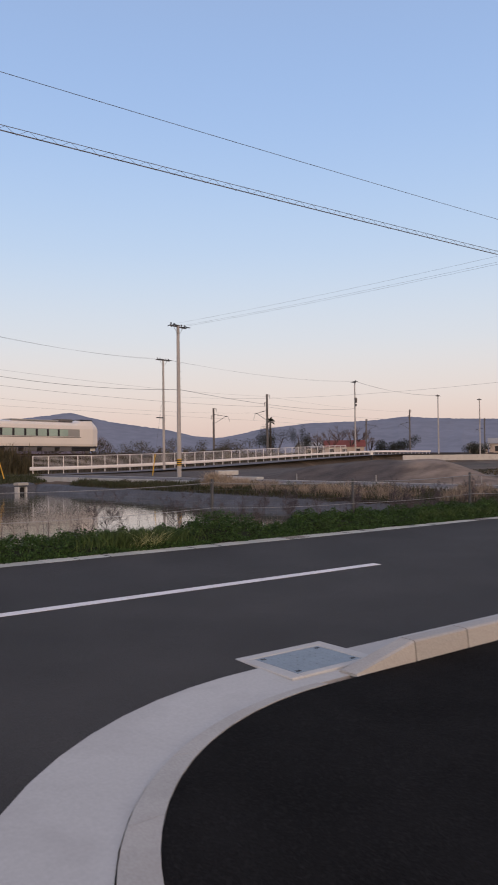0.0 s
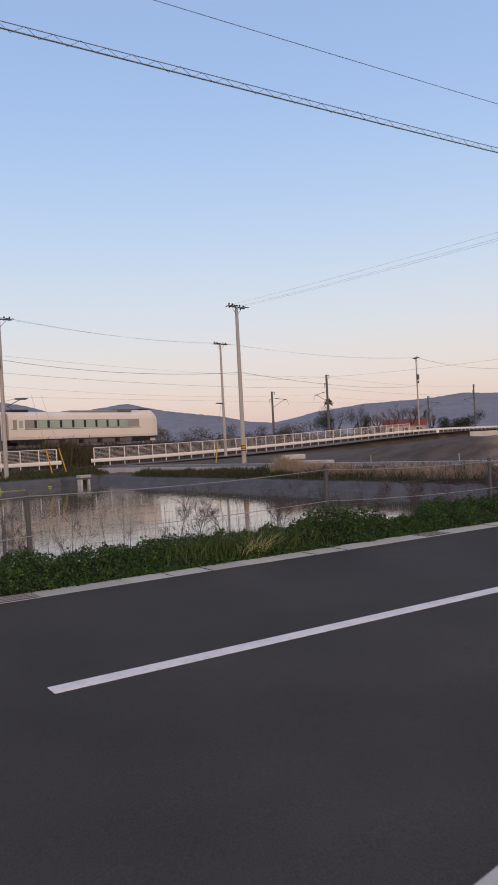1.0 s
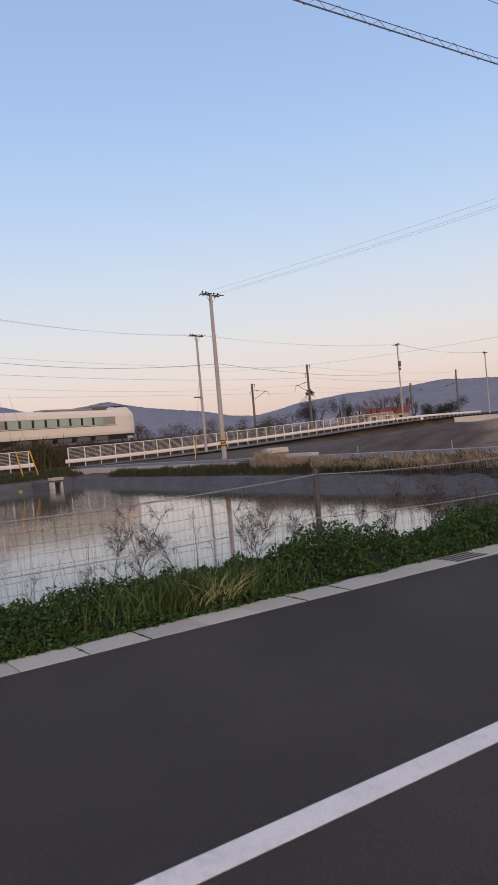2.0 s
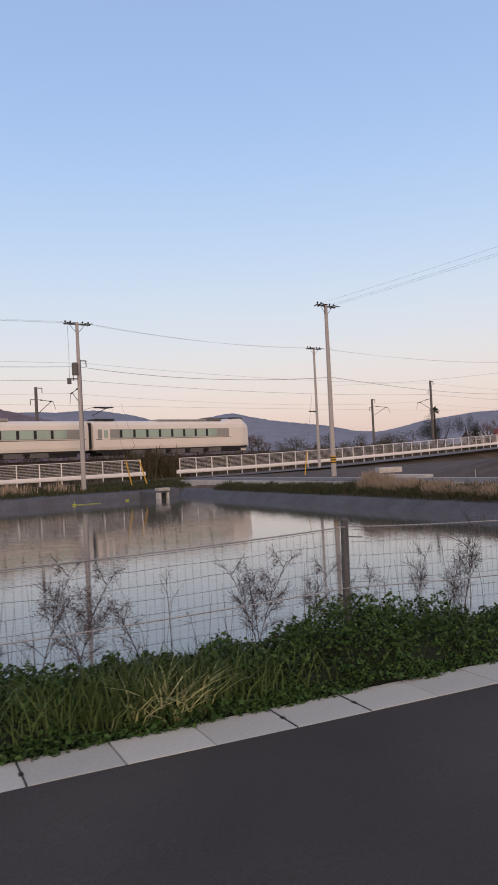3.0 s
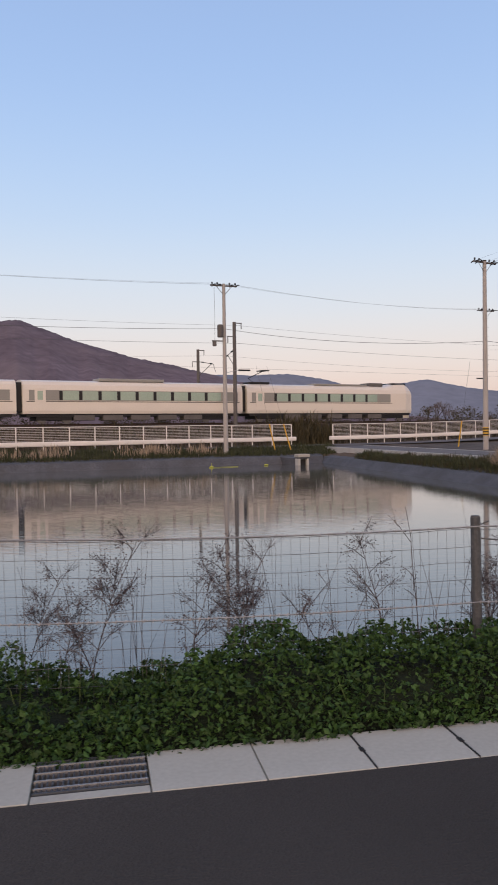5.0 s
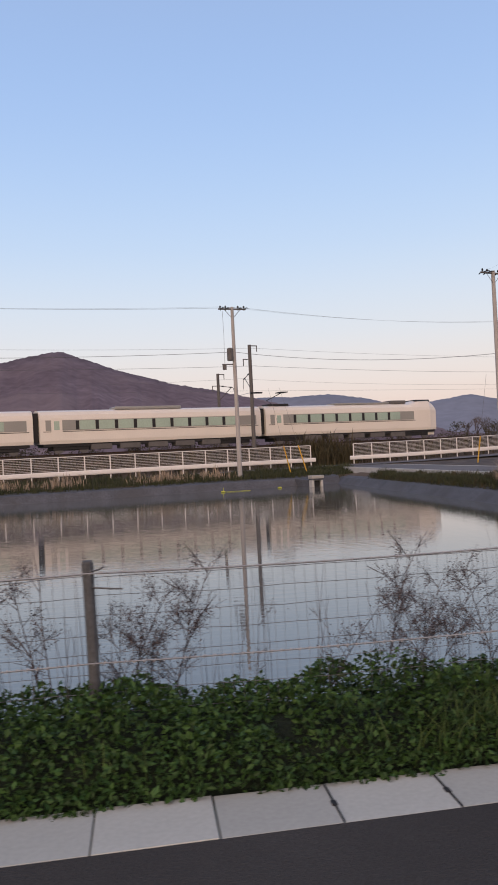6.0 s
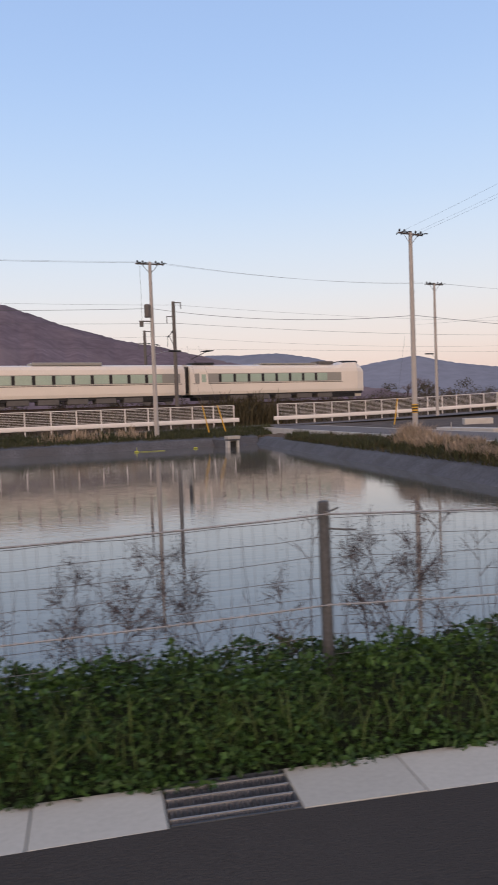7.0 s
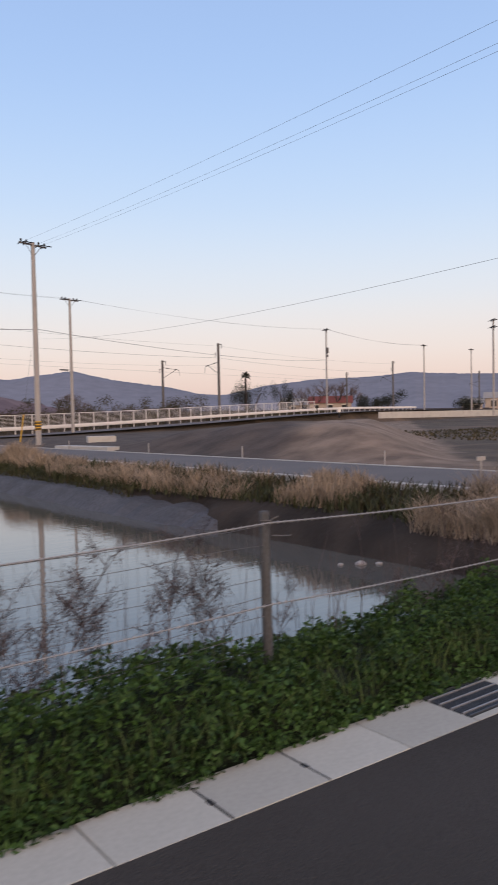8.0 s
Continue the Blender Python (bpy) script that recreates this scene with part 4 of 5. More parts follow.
utility_pole(*POLE_K[:2], -0.3, POLE_K.z, 75, "concrete utility pole on the verge", r=0.17)
utility_pole(*POLE_M[:2], -0.3, POLE_M.z, 20, "concrete utility pole on the pavement", r=0.17)
utility_pole(*POLE_L[:2], -0.3, POLE_L.z, 90, "concrete utility pole on the verge", r=0.17)
utility_pole(145.0, 96.4, 1.0, 14.0, 30, "distant concrete utility pole with one crossarm", r=0.16)
utility_pole(106.6, 64.1, 0.9, 14.3, 50, "distant concrete utility pole with two crossarms", arms=2, r=0.17)


def street_lamp(pole, dx, dy, z, turn, label):
    """A flat lamp head on a thin arm that reaches out from a pole."""
    th = empty("street_lamp", pole.x, pole.y, z)
    tagged(th, label, "street lamp", group="street lamps")
    part("arm", tube([(0, 0, -0.25), (dx * 0.6, dy * 0.6, 0.0), (dx, dy, 0.02)], 0.018, 5), steel, th)
    head = part("head", box(-0.48, 0.48, -0.11, 0.11, -0.05, 0.06, 0.03), black, th, "dark flat lamp head")
    head.matrix_basis = pose(dx, dy, 0.02, 0, 0, turn)


street_lamp(POLE_F, 1.6, 0.75, 5.72, 15, "dark flat street lamp on a thin arm beside the street")
street_lamp(POLE_B, -1.35, -1.4, 5.85, 15, "dark flat street lamp on a thin arm behind the railing")


def rail_mast(s, v, top, arm, label):
    p = along(s, v)
    th = empty("rail_mast", p.x, p.y, 0.4, 18)
    tagged(th, label, "rail mast", group="rail masts")
    h = top - 0.4
    part("mast", tube([(0, 0, 0), (0, 0, h)], [0.2, 0.16], 8), rail_pole_mat, th)
    part("top_arm", box(-0.05, 0.75, -0.05, 0.05, h - 0.12, h - 0.04), rail_pole_mat, th)
    part("hanger", box(0.68, 0.74, -0.03, 0.03, h - 0.6, h - 0.08), rail_pole_mat, th)
    part("side_arm", box(-0.7, 0.0, -0.04, 0.04, h - 1.35, h - 1.28), rail_pole_mat, th)
    part("hanger", box(-0.7, -0.64, -0.03, 0.03, h - 1.9, h - 1.3), rail_pole_mat, th)
    z = RAIL + 5.2 - 0.4
    sg = 1 if arm > 0 else -1
    c = part("cantilever", tube([(0, 0, z + 1.4), (0.5, sg * 2.6, z + 0.95)], 0.035, 5), rail_pole_mat, th)
    part("strut", tube([(0, 0, z - 0.2), (0.5, sg * 2.2, z + 1.0)], 0.035, 5), rail_pole_mat, c)
    part("steady_arm", tube([(0.5, sg * 2.6, z + 0.95), (0.6, sg * 2.9, z + 0.1)], 0.025, 5), rail_pole_mat, c)
    for f in (0.25, 0.8):
        part("insulator", tube([(0.5 * f, sg * 2.6 * f, z + 1.4 - 0.45 * f), (0.5 * f + 0.04, sg * (2.6 * f + 0.3), z + 1.35 - 0.45 * f)], 0.07, 6), black, c)
    return th


for s, top in ((-56, 11.0), (0, 10.98), (56.6, 11.03), (113, 11.2), (165, 11.2)):
    rail_mast(s, 0, top, 1, "dark concrete railway mast with cable brackets")
for s, top in ((-52, 9.8), (2.4, 9.83), (59.7, 9.6), (118, 9.8)):
    rail_mast(s, 12.7, top, -1, "dark concrete railway mast behind the tracks")


def line(name, pts, r, m, label):
    return tagged(part(name, tube(pts, r, 4), m), label, "cable", group="overhead lines")


for s in (-56, 0, 56.6):
    for v, z, sg, r in ((0.0, 10.7, 0.5, 0.008), (0.0, 9.1, 0.5, 0.012), (2.9, RAIL + 6.3, 0.7, 0.007), (2.9, RAIL + 5.15, 0.05, 0.008)):
        line("catenary_wire", sag(along(s, v, z), along(s + 56.6, v, z), sg), r, cable_mat, "thin dark overhead railway wire")
for off in (-0.6, -0.5, 0.45, 0.85):
    dA = Vector((off * math.cos(radians(20)), off * math.sin(radians(20)), 0))
    dK = Vector((off * math.cos(radians(75)), off * math.sin(radians(75)), 0))
    if off != -0.5:
        line("power_line", sag(POLE_A + dA, POLE_M + dA, 0.3), 0.0045, cable_mat, "thin power line between concrete poles")
        line("power_line", sag(POLE_F + dA, POLE_B + dA, 0.5), 0.0045, cable_mat, "thin power line between concrete poles")
        line("power_line", sag(POLE_B + dA, POLE_D + dA, 0.7), 0.0045, cable_mat, "thin power line between concrete poles")
        line("power_line", sag(POLE_F + dA, POLE_F + Vector((-40, -8, 0.3)) + dA, 0.5), 0.0045, cable_mat, "thin power line between concrete poles")
        line("power_line", sag(POLE_D + dA, POLE_J + dA, 0.7), 0.008, cable_mat, "thin power line between concrete poles")
line("telephone_line", sag(POLE_A - Vector((0, 0, 5.8)), POLE_K - Vector((0, 0, 5.1)), 0.6), 0.004, cable_mat, "slack telephone cable between concrete poles")
line("telephone_line", sag(POLE_F - Vector((0, 0, 3.3)), POLE_A - Vector((0, 0, 5.2)) + Vector((0.2, 0.2, 0)), 0.5), 0.014, cable_mat, "slack telephone cable between concrete poles")
line("telephone_line", sag(POLE_A - Vector((0, 0, 5.2)), POLE_D - Vector((0, 0, 5.0)), 0.7), 0.014, cable_mat, "slack telephone cable between concrete poles")
line("telephone_line", sag(POLE_F - Vector((0, 0, 3.3)), POLE_F + Vector((-40, -8, -3.0)), 0.5), 0.014, cable_mat, "slack telephone cable between concrete poles")
line("power_line", sag((-22, 2.0, 7.43), (25, 2.0, 7.43), 0.22, 24), 0.0055, cable_mat, "single thin wire above the verge")
lash = empty("cable_bundle", 0, 0, 0)
tagged(lash, "thick cable lashed to a messenger wire by a spiral", "cable")
A0, B0 = Vector((-22, 2.0, 6.6)), Vector((25, 2.0, 6.6))
part("messenger", tube(sag(A0, B0, 0.2, 40), 0.006, 5), lash_mat, lash)
part("cable", tube([p - Vector((0, 0, 0.085)) for p in sag(A0, B0, 0.2, 40)], 0.0105, 5), lash_mat, lash)
zz = []
for i in range(270):
    f = i / 269
    p = A0.lerp(B0, f) - Vector((0, 0, 0.2 * 4 * f * (1 - f)))
    zz.append(p + Vector((0, random.uniform(-0.02, 0.02), 0.008 if i % 2 else -0.1)))
part("spiral", tube(zz, 0.0035, 3), lash_mat, lash)

# floats on the pond
for x, y in ((12.9, 48.2), (17.0, 49.6)):
    bm = bmesh.new()
    add_tube(bm, [(-0.15, 0, 0.02), (-0.08, 0, 0.05), (0.08, 0, 0.05), (0.15, 0, 0.02)], [0.025, 0.05, 0.05, 0.025], 8)
    f_ = tagged(part("float", bm, float_green), "small yellow-green float on the pond", "float", group="floats on the pond")
    f_.matrix_basis = pose(x, y, WATER)
    if x < 14:
        part("cord", tube([(0.14, 0, 0.03), (1.0, 0.15, 0.025), (1.9, 0.4, 0.02)], 0.014, 4), float_green, f_, "pale floating cord")
        part("stick", tube([(0, 0, 0), (0.02, 0, 0.32)], 0.018, 5), float_green, f_)

# guy wires with yellow guards
for x, y, lean in ((19.9, 53.9, -0.9), (31.3, 49.0, 0.5), (18.6, 53.6, -0.7)):
    th = empty("guy_wire", x, y, -0.3)
    tagged(th, "yellow guarded guy wire anchored beside the street", "guy wire", group="guy wires")
    part("guard", tube([(0, 0, 0), (lean * 0.62, 0, 2.0)], 0.045, 6), yellow, th)
    part("wire", tube([(lean * 0.62, 0, 2.0), (lean * 2.0, 0, 6.4)], 0.008, 4), cable_mat, th)
for x, y, sx, sy, sz, rz, lab in ((28.95, 33.6, 0.7, 4.8, 0.16, 8, "pale concrete slab lying beside the lane"), (33.2, 40.5, 1.7, 0.9, 0.3, -18, "stack of concrete blocks beside the lane")):
    th = tagged(part("concrete_slab", box(-sx / 2, sx / 2, -sy / 2, sy / 2, -0.25, sz, 0.02), concrete), lab, "slab")
    th.matrix_basis = pose(x, y, ground_z(x, y) + 0.06, 0, 0, rz)
for y in (13.5, 20.3, 26.8, 34.5):
    x = far_road_x(y) + LANE + 0.35
    th = tagged(part("marker_post", tube([(0, 0, -0.4), (0, 0, 0.42), (0, 0, 0.45)], [0.025, 0.025, 0.016], 6), concrete_pole), "thin grey marker post beside the lane", "post", group="lane marker posts")
    th.matrix_basis = pose(x, y, -0.2)
sgn = empty("road_post", 24.7, 6.9, -0.25)
tagged(sgn, "slim pale post with a small top plate beside the lane", "post")
part("post", tube([(0, 0, -0.3), (0, 0, 0.72)], 0.02, 6), concrete_pole, sgn)
part("plate", box(-0.13, 0.13, -0.015, 0.015, 0.68, 0.76), concrete_pole, sgn)
pipe = tagged(part("drain_pipe", tube([(0, 0, 0), (1.3, -0.35, 0.12)], 0.11, 12), concrete), "pale concrete pipe end jutting from the reedy bank", "pipe")
pipe.matrix_basis = pose(22.95, 6.1, -1.08)
for x, y, r in ((21.75, 7.25, 0.10), (21.45, 7.45, 0.05), (22.0, 7.05, 0.06)):
    bm = bmesh.new()
    bmesh.ops.create_icosphere(bm, subdivisions=2, radius=r)
    for v in bm.verts:
        v.co *= 1 + 0.35 * noise.noise(v.co * 9 + Vector((x, y, 0)))
        v.co.z *= 0.55
    st = tagged(part("stone", bm, concrete_pole), "pale stone breaking the water by the bank", "stone", group="stones in the pond")
    st.matrix_basis = pose(x, y, WATER + 0.01)

# ---- train ----
def train(s0, cars):
    p = along(s0, 1.46)
    th = empty("train", p.x, p.y, RAIL, 18)
    tagged(th, "cream express train of four cars with green-tinted windows", "train")
    L_, W = 20.1, 2.85
    prof = [(0.06, 0.84), (0.0, 1.1), (0.0, 2.85), (0.06, 3.2), (0.28, 3.48), (0.8, 3.62), (W / 2, 3.66), (W - 0.8, 3.62), (W - 0.28, 3.48), (W - 0.06, 3.2), (W, 2.85), (W, 1.1), (W - 0.06, 0.84)]

    def car_body(nose):
        bm = bmesh.new()
        st = [0, 0.25, 0.9, 2.2, 3.2, L_ - 3.2, L_ - 2.2, L_ - 0.9, L_ - 0.25, L_]
        prev = None
        for x in st:
            d = x if nose < 0 else (L_ - x if nose > 0 else 9)
            pull = 0.0 if nose == 0 else 0.22 * (1 - sstep(d, 0, 0.9))
            lift = 0.0 if nose == 0 else 0.32 * sstep(d, 0.25, 0.9) * (1 - sstep(d, 1.9, 3.2))
            cur = [bm.verts.new((x, y + (pull if y < W / 2 else -pull if y > W / 2 else 0), z + (lift if z > 3.3 else 0) - (0.9 * (1 - sstep(d, 0, 0.3)) * 0.25 if z > 3.0 and nose else 0))) for y, z in prof]
            if prev:
                for q in range(len(prof)):
                    bm.faces.new((prev[q], prev[(q + 1) % len(prof)], cur[(q + 1) % len(prof)], cur[q]))
            else:
                bm.faces.new(cur[::-1])
            prev = cur
        bm.faces.new(prev)
        bmesh.ops.recalc_face_normals(bm, faces=bm.faces[:])
        return bm

    for c in range(cars):
        nose = -1 if c == 0 else 1 if c == cars - 1 else 0
        x0 = c * 20.6
        body = part("car", car_body(nose), cream, th)
        body.matrix_basis = pose(x0 + 0.25, 0, 0)
        a, b = (3.0, L_ - 0.5) if nose < 0 else (0.5, L_ - 3.0) if nose > 0 else (0.5, L_ - 0.5)
        part("window_band", box(a, b, -0.012, 0.0, 1.92, 2.78), train_grey, body, "grey window band")
        part("trim_line", box(a - 0.2, b + 0.2, -0.014, 0.0, 1.82, 1.87), black, body)
        n = 9 if nose == 0 else 8
        w0 = a + (2.6 if nose >= 0 else 1.2)
        span = (b - a - 4.2) / n
        for k in range(n):
            xx = w0 + k * span
            part("window", box(xx + 0.16, xx + span - 0.16, -0.022, -0.011, 1.98, 2.72), train_glass, body)
            part("pillar", box(xx - 0.14, xx + 0.14, -0.018, -0.011, 1.98, 2.72), black, body)
        for dx in ((a + 0.9,), (b - 0.9,))[0 if nose >= 0 else 1]:
            door = part("door", box(dx - 0.45, dx + 0.45, -0.018, 0.0, 1.1, 2.95), cream, body)
            part("door_window", box(dx - 0.22, dx + 0.22, -0.024, -0.017, 1.98, 2.7), train_glass, door)
        part("underframe", box(0.3, L_ - 0.3, 0.14, W - 0.14, 0.6, 0.86), black, body)
        for k in range(5):
            part("equipment_box", box(4.2 + k * 2.5, 6.0 + k * 2.5, 0.12, 1.2, 0.28, 0.75, 0.04), rail_pole_mat, body)
        for bx in (2.6, L_ - 2.6):
            bog = part("bogie", box(bx - 1.5, bx + 1.5, 0.25, W - 0.25, 0.3, 0.62, 0.05), black, body)
            for wx in (-1.05, 1.05):
                part("wheel", tube([(bx + wx, 0.3, 0.43), (bx + wx, 0.42, 0.43)], 0.43, 14), rail_pole_mat, bog)
        if nose == 0:
            part("air_conditioner", box(6.5, 12.5, 0.5, W - 0.5, 3.6, 3.86, 0.05), train_grey, body)
        else:
            fx = 0 if nose < 0 else L_
            d = -1 if nose < 0 else 1
            bm = bmesh.new()
            add_box(bm, min(fx - d * 0.5, fx - d * 2.4), max(fx - d * 0.5, fx - d * 2.4), 0.42, W - 0.42, 3.45, 3.98, 0.12)
            part("windscreen", bm, black, body, "dark raised cab windscreen")
            part("skirt", box(min(fx - d * 0.2, fx - d * 1.4), max(fx - d * 0.2, fx - d * 1.4), 0.35, W - 0.35, 0.3, 1.03, 0.05), cream, body)
            for y in (0.5, W - 0.5):
                part("headlight", tube([(fx - d * 0.03, y, 1.75), (fx + d * 0.02, y, 1.75)], 0.13, 8), black, body)
        if c in (1, 3):
            pan = part("pantograph", tube([(1.7, W / 2, 3.7), (0.9, W / 2, 4.2), (2.6, W / 2, 4.95)], 0.04, 5), black, body)
            part("contact_strip", box(2.2, 2.95, W / 2 - 0.6, W / 2 + 0.6, 4.92, 5.0), black, pan)
            part("pantograph_base", box(0.7, 2.9, W / 2 - 0.7, W / 2 + 0.7, 3.64, 3.84, 0.04), black, body)
        if c == 3:
            part("roof_cable_tray", box(8.0, 14.5, 0.6, W - 0.6, 3.62, 3.78, 0.04), train_grey, body)
            part("roof_box", box(14.8, 16.6, 0.6, W - 0.6, 3.62, 3.95, 0.06), rail_pole_mat, body)
        if c:
            part("gangway", box(x0 - 0.3, x0 + 0.3, 0.35, W - 0.35, 1.0, 3.4), black, th, "dark gangway bellows")
    return th


train(-60.0, 4)
for v in (2.35, 3.42, 8.9, 9.97):
    bm = bmesh.new()
    add_box(bm, -70, 190, -0.035, 0.035, -0.15, 0.0)
    t = tagged(part("rail", bm, ballast), "brown steel railway rail", "rail", kind="structure")
    p = along(0, v)
    t.matrix_basis = pose(p.x, p.y, RAIL, 0, 0, 18)
bm = bmesh.new()
vs = []
for s in (-80, 200):
    vs.append([bm.verts.new(along(s, v, z)) for v, z in ((-0.9, 0.2), (0.4, RAIL - 0.3), (1.2, RAIL - 0.12), (10.6, RAIL - 0.12), (11.4, RAIL - 0.3), (12.6, 0.5))])
for q in range(5):
    bm.faces.new((vs[0][q], vs[1][q], vs[1][q + 1], vs[0][q + 1]))
tagged(part("track_bed", bm, ballast), "rusty brown ballast bed of the railway", "track bed", kind="structure")

# ---- mountains ----
def ridge(name, prof, dist, deep, m, label, seed, rough):
    """A range whose skyline follows bearing and height angle, with slopes in front."""
    az = np.array([p[0] for p in prof])
    el = np.array([p[1] for p in prof])
    A = np.linspace(az[0], az[-1], 620)
    E = np.interp(A, az, el)
    E = np.convolve(np.pad(E, 3, mode="edge"), np.ones(7) / 7, "valid")
    verts, faces = [], []
    fr = (0.0, 0.15, 0.35, 0.55, 0.75, 0.9, 1.0, 1.12)
    for i, (a, e) in enumerate(zip(A, E)):
        a_ = radians(a)
        for k, f in enumerate(fr):
            d = dist - deep * (1 - f)
            h = dist * math.tan(radians(e)) + 1.3
            g = min(1, f) ** 1.3 if f <= 1 else 0.8
            z = h * g + rough * noise.noise(Vector((a * 0.8 + seed, f * 6, 0))) * (g * (1 - g) * 4 + 0.1) + rough * 0.22 * noise.noise(Vector((a * 3.3 + seed, f * 9, 5)))
            verts.append((7 + d * math.sin(a_), -4 + d * math.cos(a_), z if k else -5))
    n = len(fr)
    for i in range(len(A) - 1):
        for k in range(n - 1):
            faces.append((i * n + k, (i + 1) * n + k, (i + 1) * n + k + 1, i * n + k + 1))
    tagged(raw(name, verts, faces, m, smooth=True), label, "mountain", kind="structure")


ridge("backdrop_near", [(-60, 3.0), (-40, 3.8), (-25, 5.0), (-15, 6.3), (-9.6, 7.2), (-7.6, 7.65), (-6, 7.95), (-5.3, 7.9), (-3.9, 7.4), (-1.5, 6.5), (0.9, 5.85), (2.5, 5.35), (5, 4.9), (6.8, 4.45), (8.7, 4.0), (10.5, 3.5), (14, 2.8), (18, 1.9), (22, 1.0), (26, 0.2)], 1500, 700, mountain_near_haze, "wooded purple-brown hill, haze and dusk glow put into its colour", 1, 11)
ridge("backdrop_far", [(2, 3.2), (8, 3.9), (9, 4.05), (10.5, 4.0), (11.5, 3.93), (12.3, 4.0), (14.3, 4.02), (15, 3.9), (16.7, 3.6), (17.5, 3.42), (18.4, 3.1), (19.4, 2.78), (20.4, 2.82), (21.4, 3.05), (22.6, 3.17), (23.4, 3.27), (24.1, 3.42), (24.7, 3.35), (25.3, 3.15), (26.3, 2.93), (27.3, 2.7), (30.1, 2.3), (31.5, 2.1), (33.4, 1.62), (35.2, 1.45), (36.9, 1.75), (38.4, 2.1), (42.1, 2.5), (46.7, 2.62), (49.2, 2.88), (51, 2.72), (55.5, 2.55), (62, 2.9), (75, 2.0), (95, 1.0)], 3200, 900, mountain_far_haze, "blue mountain range on the horizon, haze and glow put into its colour", 7, 12)

# ---- trees, scrub and houses beyond the railway ----
def clump(name, x, y, z, r, h, n, size, m, label, cat, seed, group=""):
    rg = np.random.default_rng(seed)
    d = rg.normal(size=(n, 3))
    d /= np.linalg.norm(d, axis=1)[:, None]
    lobes = rg.normal(size=(7, 3)) * np.array([r * 0.55, r * 0.55, h * 0.22]) + np.array([0, 0, h * 0.55])
    c = lobes[rg.integers(0, 7, n)] + d * (rg.random(n)[:, None] ** 0.5) * np.array([r * 0.5, r * 0.5, h * 0.32])
    c[:, 2] = np.maximum(c[:, 2], 0.05)
    v, f = leaves(n, c, size, rg, 0.8)
    th = empty(name, x, y, z)
    tagged(th, label, cat, group=group)
    raw("crown", v, f, m, th)
    bm = bmesh.new()
    for k in range(4):
        a = rg.random() * math.tau
        add_tube(bm, [(0, 0, -0.3), (math.cos(a) * r * 0.15, math.sin(a) * r * 0.15, h * 0.35), (math.cos(a) * r * 0.4, math.sin(a) * r * 0.4, h * 0.75)], [0.12, 0.08, 0.03], 5)
    part("trunk", bm, bark, th)


def bare_tree(x, y, z, h, seed, spread=0.5):
    r = random.Random(seed)
    th = empty("bare_tree", x, y, z)
    tagged(th, "leafless grey-brown tree with fine upright twigs", "tree", group="bare trees")
    bt, bl, bw = bmesh.new(), bmesh.new(), bmesh.new()

    def grow(p, d, ln, rad, lv):
        q = p + d * ln
        mid = p.lerp(q, 0.5) + Vector((r.gauss(0, 0.05), r.gauss(0, 0.05), 0)) * ln
        add_tube(bt if lv == 0 else bl if lv < 3 else bw, [p, mid, q], [max(rad, h * 0.0026), max(rad * 0.85, h * 0.0023), max(rad * 0.65, h * 0.0018)], 5 if lv < 2 else 3, False)
        if lv >= 5:
            return
        for k in range(3 if lv < 4 else 2):
            nd = (d + Vector((r.gauss(0, spread), r.gauss(0, spread), r.gauss(0.12, 0.2)))).normalized()
            grow(p.lerp(q, r.uniform(0.6, 1.0)), nd, ln * r.uniform(0.6, 0.8), rad * 0.55, lv + 1)

    grow(Vector((0, 0, -0.3)), Vector((0, 0, 1)), h * 0.30, h * 0.028, 0)
    part("trunk", bt, bark, th)
    tagged(part("limbs", bl, bark, th), kind="stuff")
    tagged(part("twig_spray", bw, twig, th), kind="stuff")


def at(az, d):
    return 7 + d * math.sin(radians(az)), -4 + d * math.cos(radians(az))


random.seed(8)
for i in range(34):
    s = -40 + i * 3.9 + random.uniform(-1, 1)
    p = along(s, 18 + random.uniform(0, 6))
    clump("shrub", p.x, p.y, 0.5, random.uniform(1.8, 3.2), random.uniform(1.9, 3.4), 1000, (0.1, 0.26), bush_leaf, "olive-brown shrub behind the railway", "shrub", 40 + i, "shrubs behind the railway")
for az, d, h, sd in ((24.0, 290, 11.0, 1), (24.7, 285, 13.5, 2), (25.3, 295, 13.0, 12), (25.8, 290, 10.0, 3), (40.9, 222, 9.0, 6), (41.8, 228, 12.0, 7), (42.7, 226, 12.5, 8), (43.5, 232, 13.5, 9), (44.4, 226, 13.0, 10), (45.2, 230, 13.5, 11), (45.9, 235, 11.0, 13)):
    x, y = at(az, d)
    bare_tree(x, y, 0.5, h, sd, 0.46)
for az, d, r, h, sd in ((34.0, 112, 2.6, 3.4, 21), (33.0, 114, 2.6, 3.0, 22), (31.0, 112, 2.2, 2.8, 23), (27.2, 100, 3.0, 3.0, 24), (29.0, 104, 2.4, 2.4, 25)):
    x, y = at(az, d)
    clump("shrub", x, y, 0.5, r, h, 1600, (0.1, 0.26), bush_leaf, "tall brown shrub behind the railway", "shrub", sd, "shrubs behind the railway")
for az, d, r, h, sd in ((38.4, 190, 4.9, 7.0, 31), (37.9, 191, 3.6, 6.0, 32), (40.4, 220, 2.6, 9.0, 33), (46.6, 170, 3.0, 4.0, 34), (48.3, 175, 3.4, 4.2, 35), (53.5, 180, 3.0, 4.0, 36)):
    x, y = at(az, d)
    clump("evergreen_tree", x, y, 1.0, r, h, 4000, (0.12, 0.3), dark_leaf, "dark evergreen tree beyond the railway", "tree", sd, "dark trees")
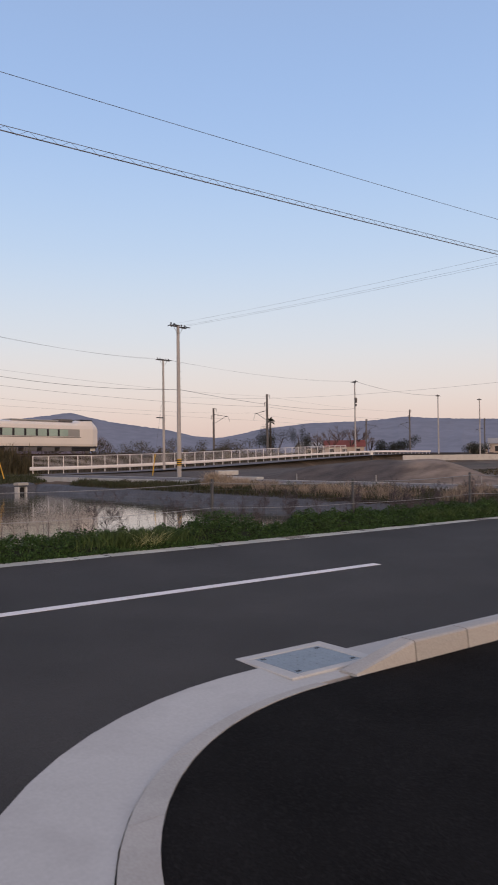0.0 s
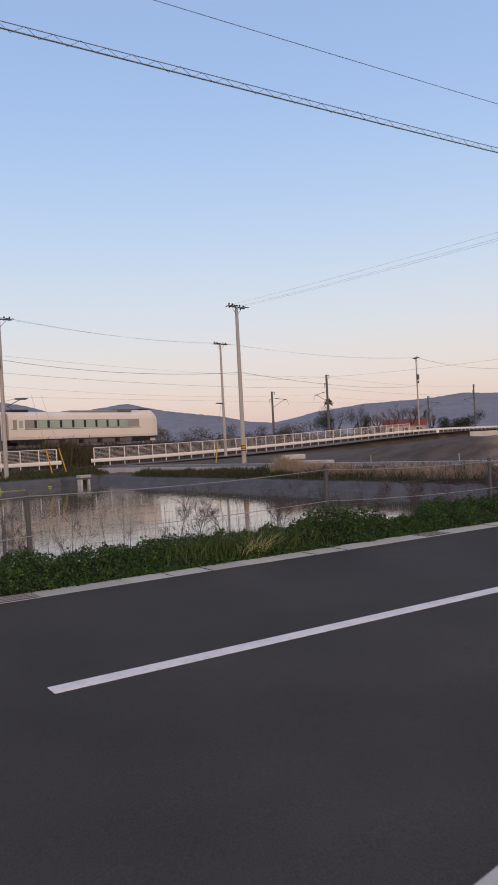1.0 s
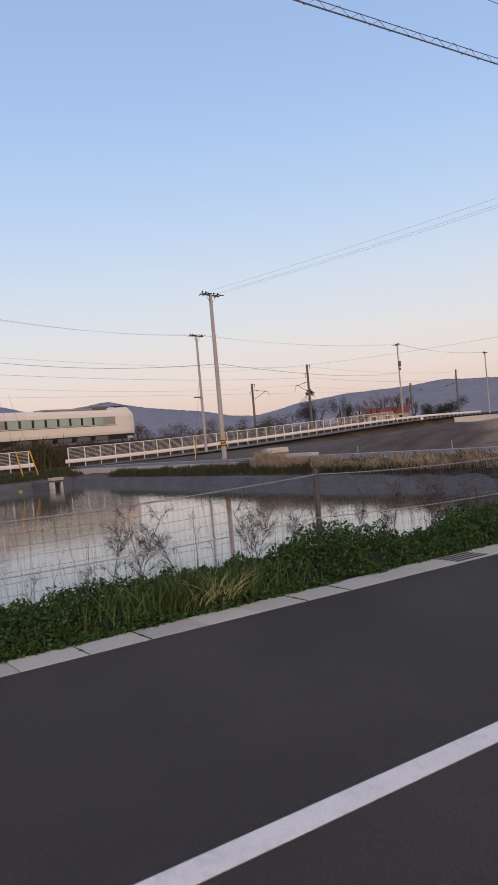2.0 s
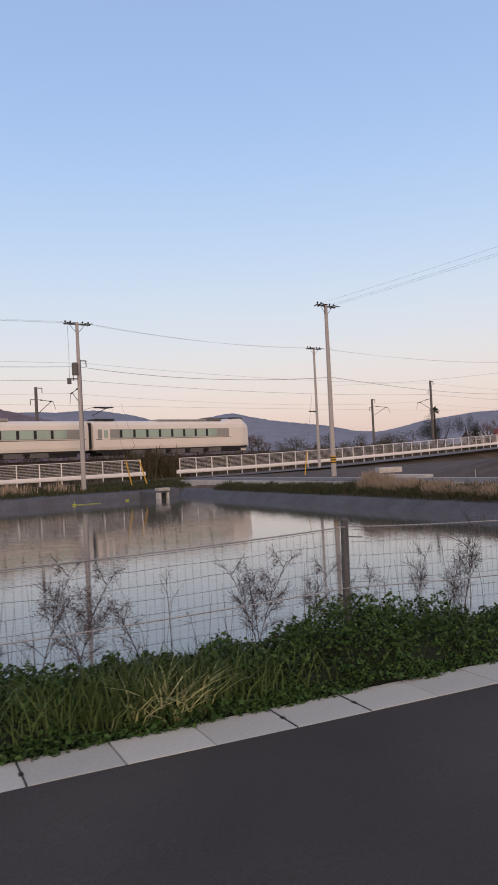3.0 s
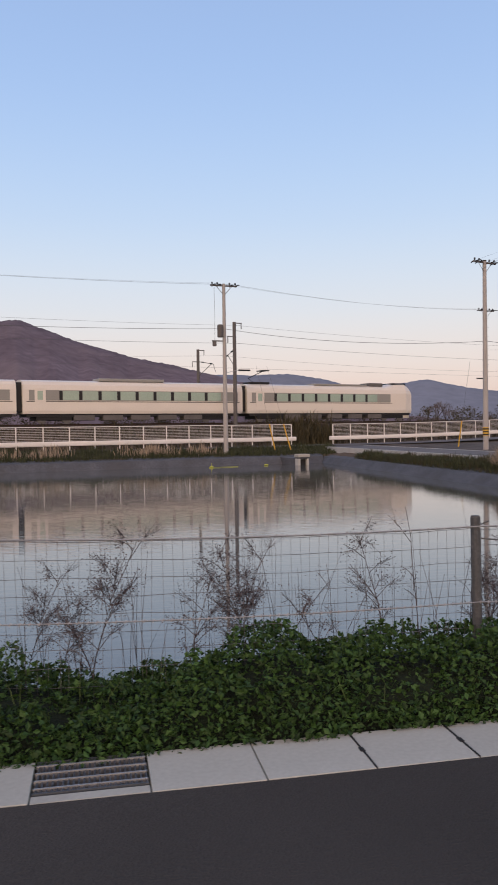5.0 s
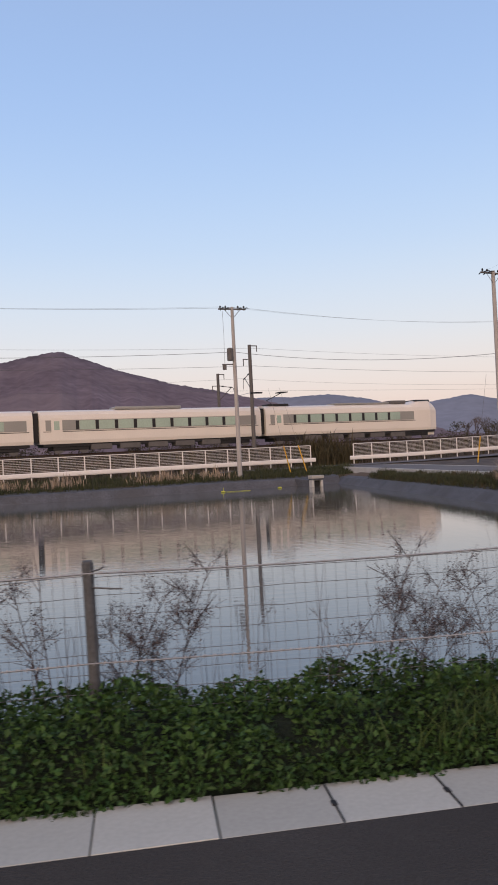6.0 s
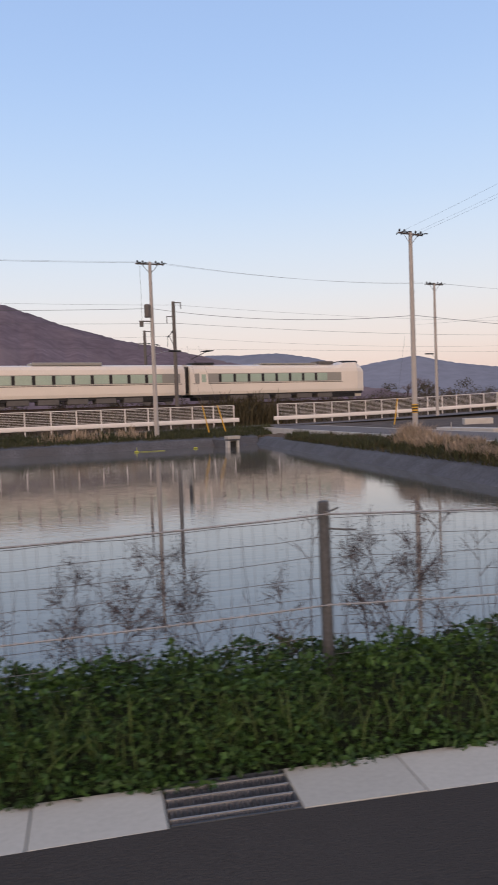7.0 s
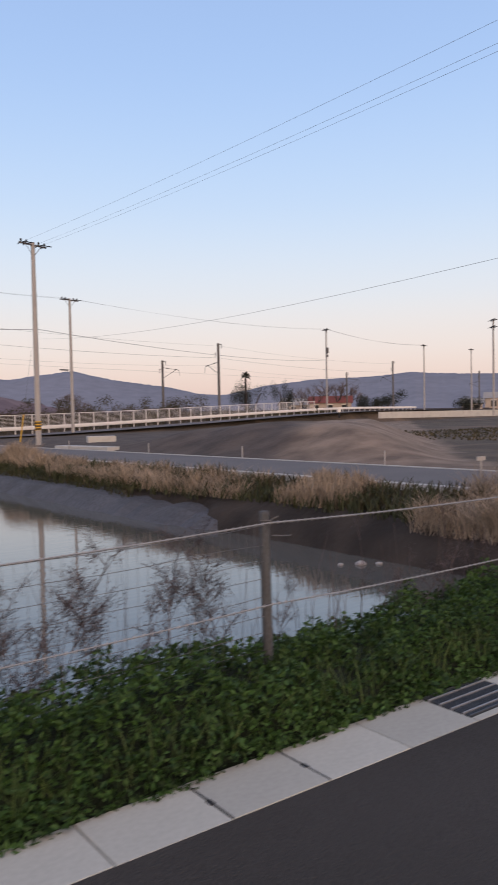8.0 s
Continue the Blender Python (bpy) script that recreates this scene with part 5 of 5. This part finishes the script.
x, y = at(37.9, 188)
palm = empty("palm_tree", x, y, 1.0)
tagged(palm, "dark tufted palm above a round evergreen", "tree")
part("trunk", tube([(0, 0, 0), (0.1, 0, 4.8), (0, 0, 9.5)], [0.28, 0.24, 0.2], 7), bark, palm)
bm = bmesh.new()
for i in range(40):
    a, e = random.uniform(0, math.tau), random.uniform(-0.6, 1.2)
    ln = random.uniform(1.0, 1.7)
    o = Vector((math.cos(a) * math.cos(e), math.sin(a) * math.cos(e), math.sin(e)))
    sd_ = o.cross(Vector((0, 0, 1))).normalized() * 0.2
    t0 = Vector((0, 0, 9.5))
    bm.faces.new([bm.verts.new(t0 - sd_), bm.verts.new(t0 + o * ln * 0.7 - sd_), bm.verts.new(t0 + o * ln - Vector((0, 0, 0.25))), bm.verts.new(t0 + o * ln * 0.7 + sd_)])
part("fronds", bm, dark_leaf, palm)


def house(az, d, w, dp, h, roof_h, wallm, roofm, label, turn=0):
    x, y = at(az, d)
    th = empty("house", x, y, 1.0, turn - az)
    tagged(th, label, "house", group="houses")
    part("wall", box(-w / 2, w / 2, -dp / 2, dp / 2, -0.5, h, 0.03), wallm, th)
    bm = bmesh.new()
    e = 0.5
    pr = [(-dp / 2 - e, h - 0.12), (0, h + roof_h), (dp / 2 + e, h - 0.12), (0, h + roof_h - 0.2)]
    va = [bm.verts.new((-w / 2 - e, yy, zz_)) for yy, zz_ in pr]
    vb = [bm.verts.new((w / 2 + e, yy, zz_)) for yy, zz_ in pr]
    for q in range(4):
        bm.faces.new((va[q], va[(q + 1) % 4], vb[(q + 1) % 4], vb[q]))
    bm.faces.new(va[::-1])
    bm.faces.new(vb)
    bmesh.ops.recalc_face_normals(bm, faces=bm.faces[:])
    part("roof", bm, roofm, th)
    bm = bmesh.new()
    for sgx in (-1, 1):
        f = [bm.verts.new((sgx * w / 2, yy, zz_)) for yy, zz_ in ((-dp / 2, h), (dp / 2, h), (0, h + roof_h - 0.25))]
        bm.faces.new(f)
    part("gable", bm, wallm, th)
    for k in range(max(2, int(w / 3.2))):
        xx = -w / 2 + (k + 0.5) * w / max(2, int(w / 3.2))
        wd = part("window", box(xx - 0.7, xx + 0.7, -dp / 2 - 0.05, -dp / 2, h * 0.35, h * 0.8), black, th)
        part("frame", box(xx - 0.76, xx + 0.76, -dp / 2 - 0.04, -dp / 2 - 0.001, h * 0.8, h * 0.86), rail_white, wd)


house(43.9, 230, 12.0, 9.0, 3.3, 2.0, house_wall, roof_red, "low beige house with a red tiled roof")
house(41.6, 235, 10, 9, 3.0, 2.0, house_wall, house_grey, "low beige house with a grey roof", 20)
house(53.9, 210, 5, 6, 2.2, 1.2, house_wall, house_grey, "small distant house with a grey roof")
house(55.9, 225, 9, 7, 3.6, 1.6, house_wall, house_grey, "distant two-storey house with a grey roof")
x, y = at(53.2, 128)
th = tagged(part("boundary_wall", box(-13, 13, -0.08, 0.08, -0.6, 0.38, 0.01), concrete), "long pale boundary wall beyond the street", "wall")
th.matrix_basis = pose(x, y, 1.0, 0, 0, -25)
x, y = at(45.2, 110)
th = empty("small_marker", x, y, 0.9)
tagged(th, "small pale marker board on a dark post", "marker")
part("post", box(-0.12, 0.12, -0.08, 0.08, -0.2, 0.55), black, th)
part("board", box(-0.28, 0.28, -0.05, 0.05, 0.55, 1.1), rail_white, th)
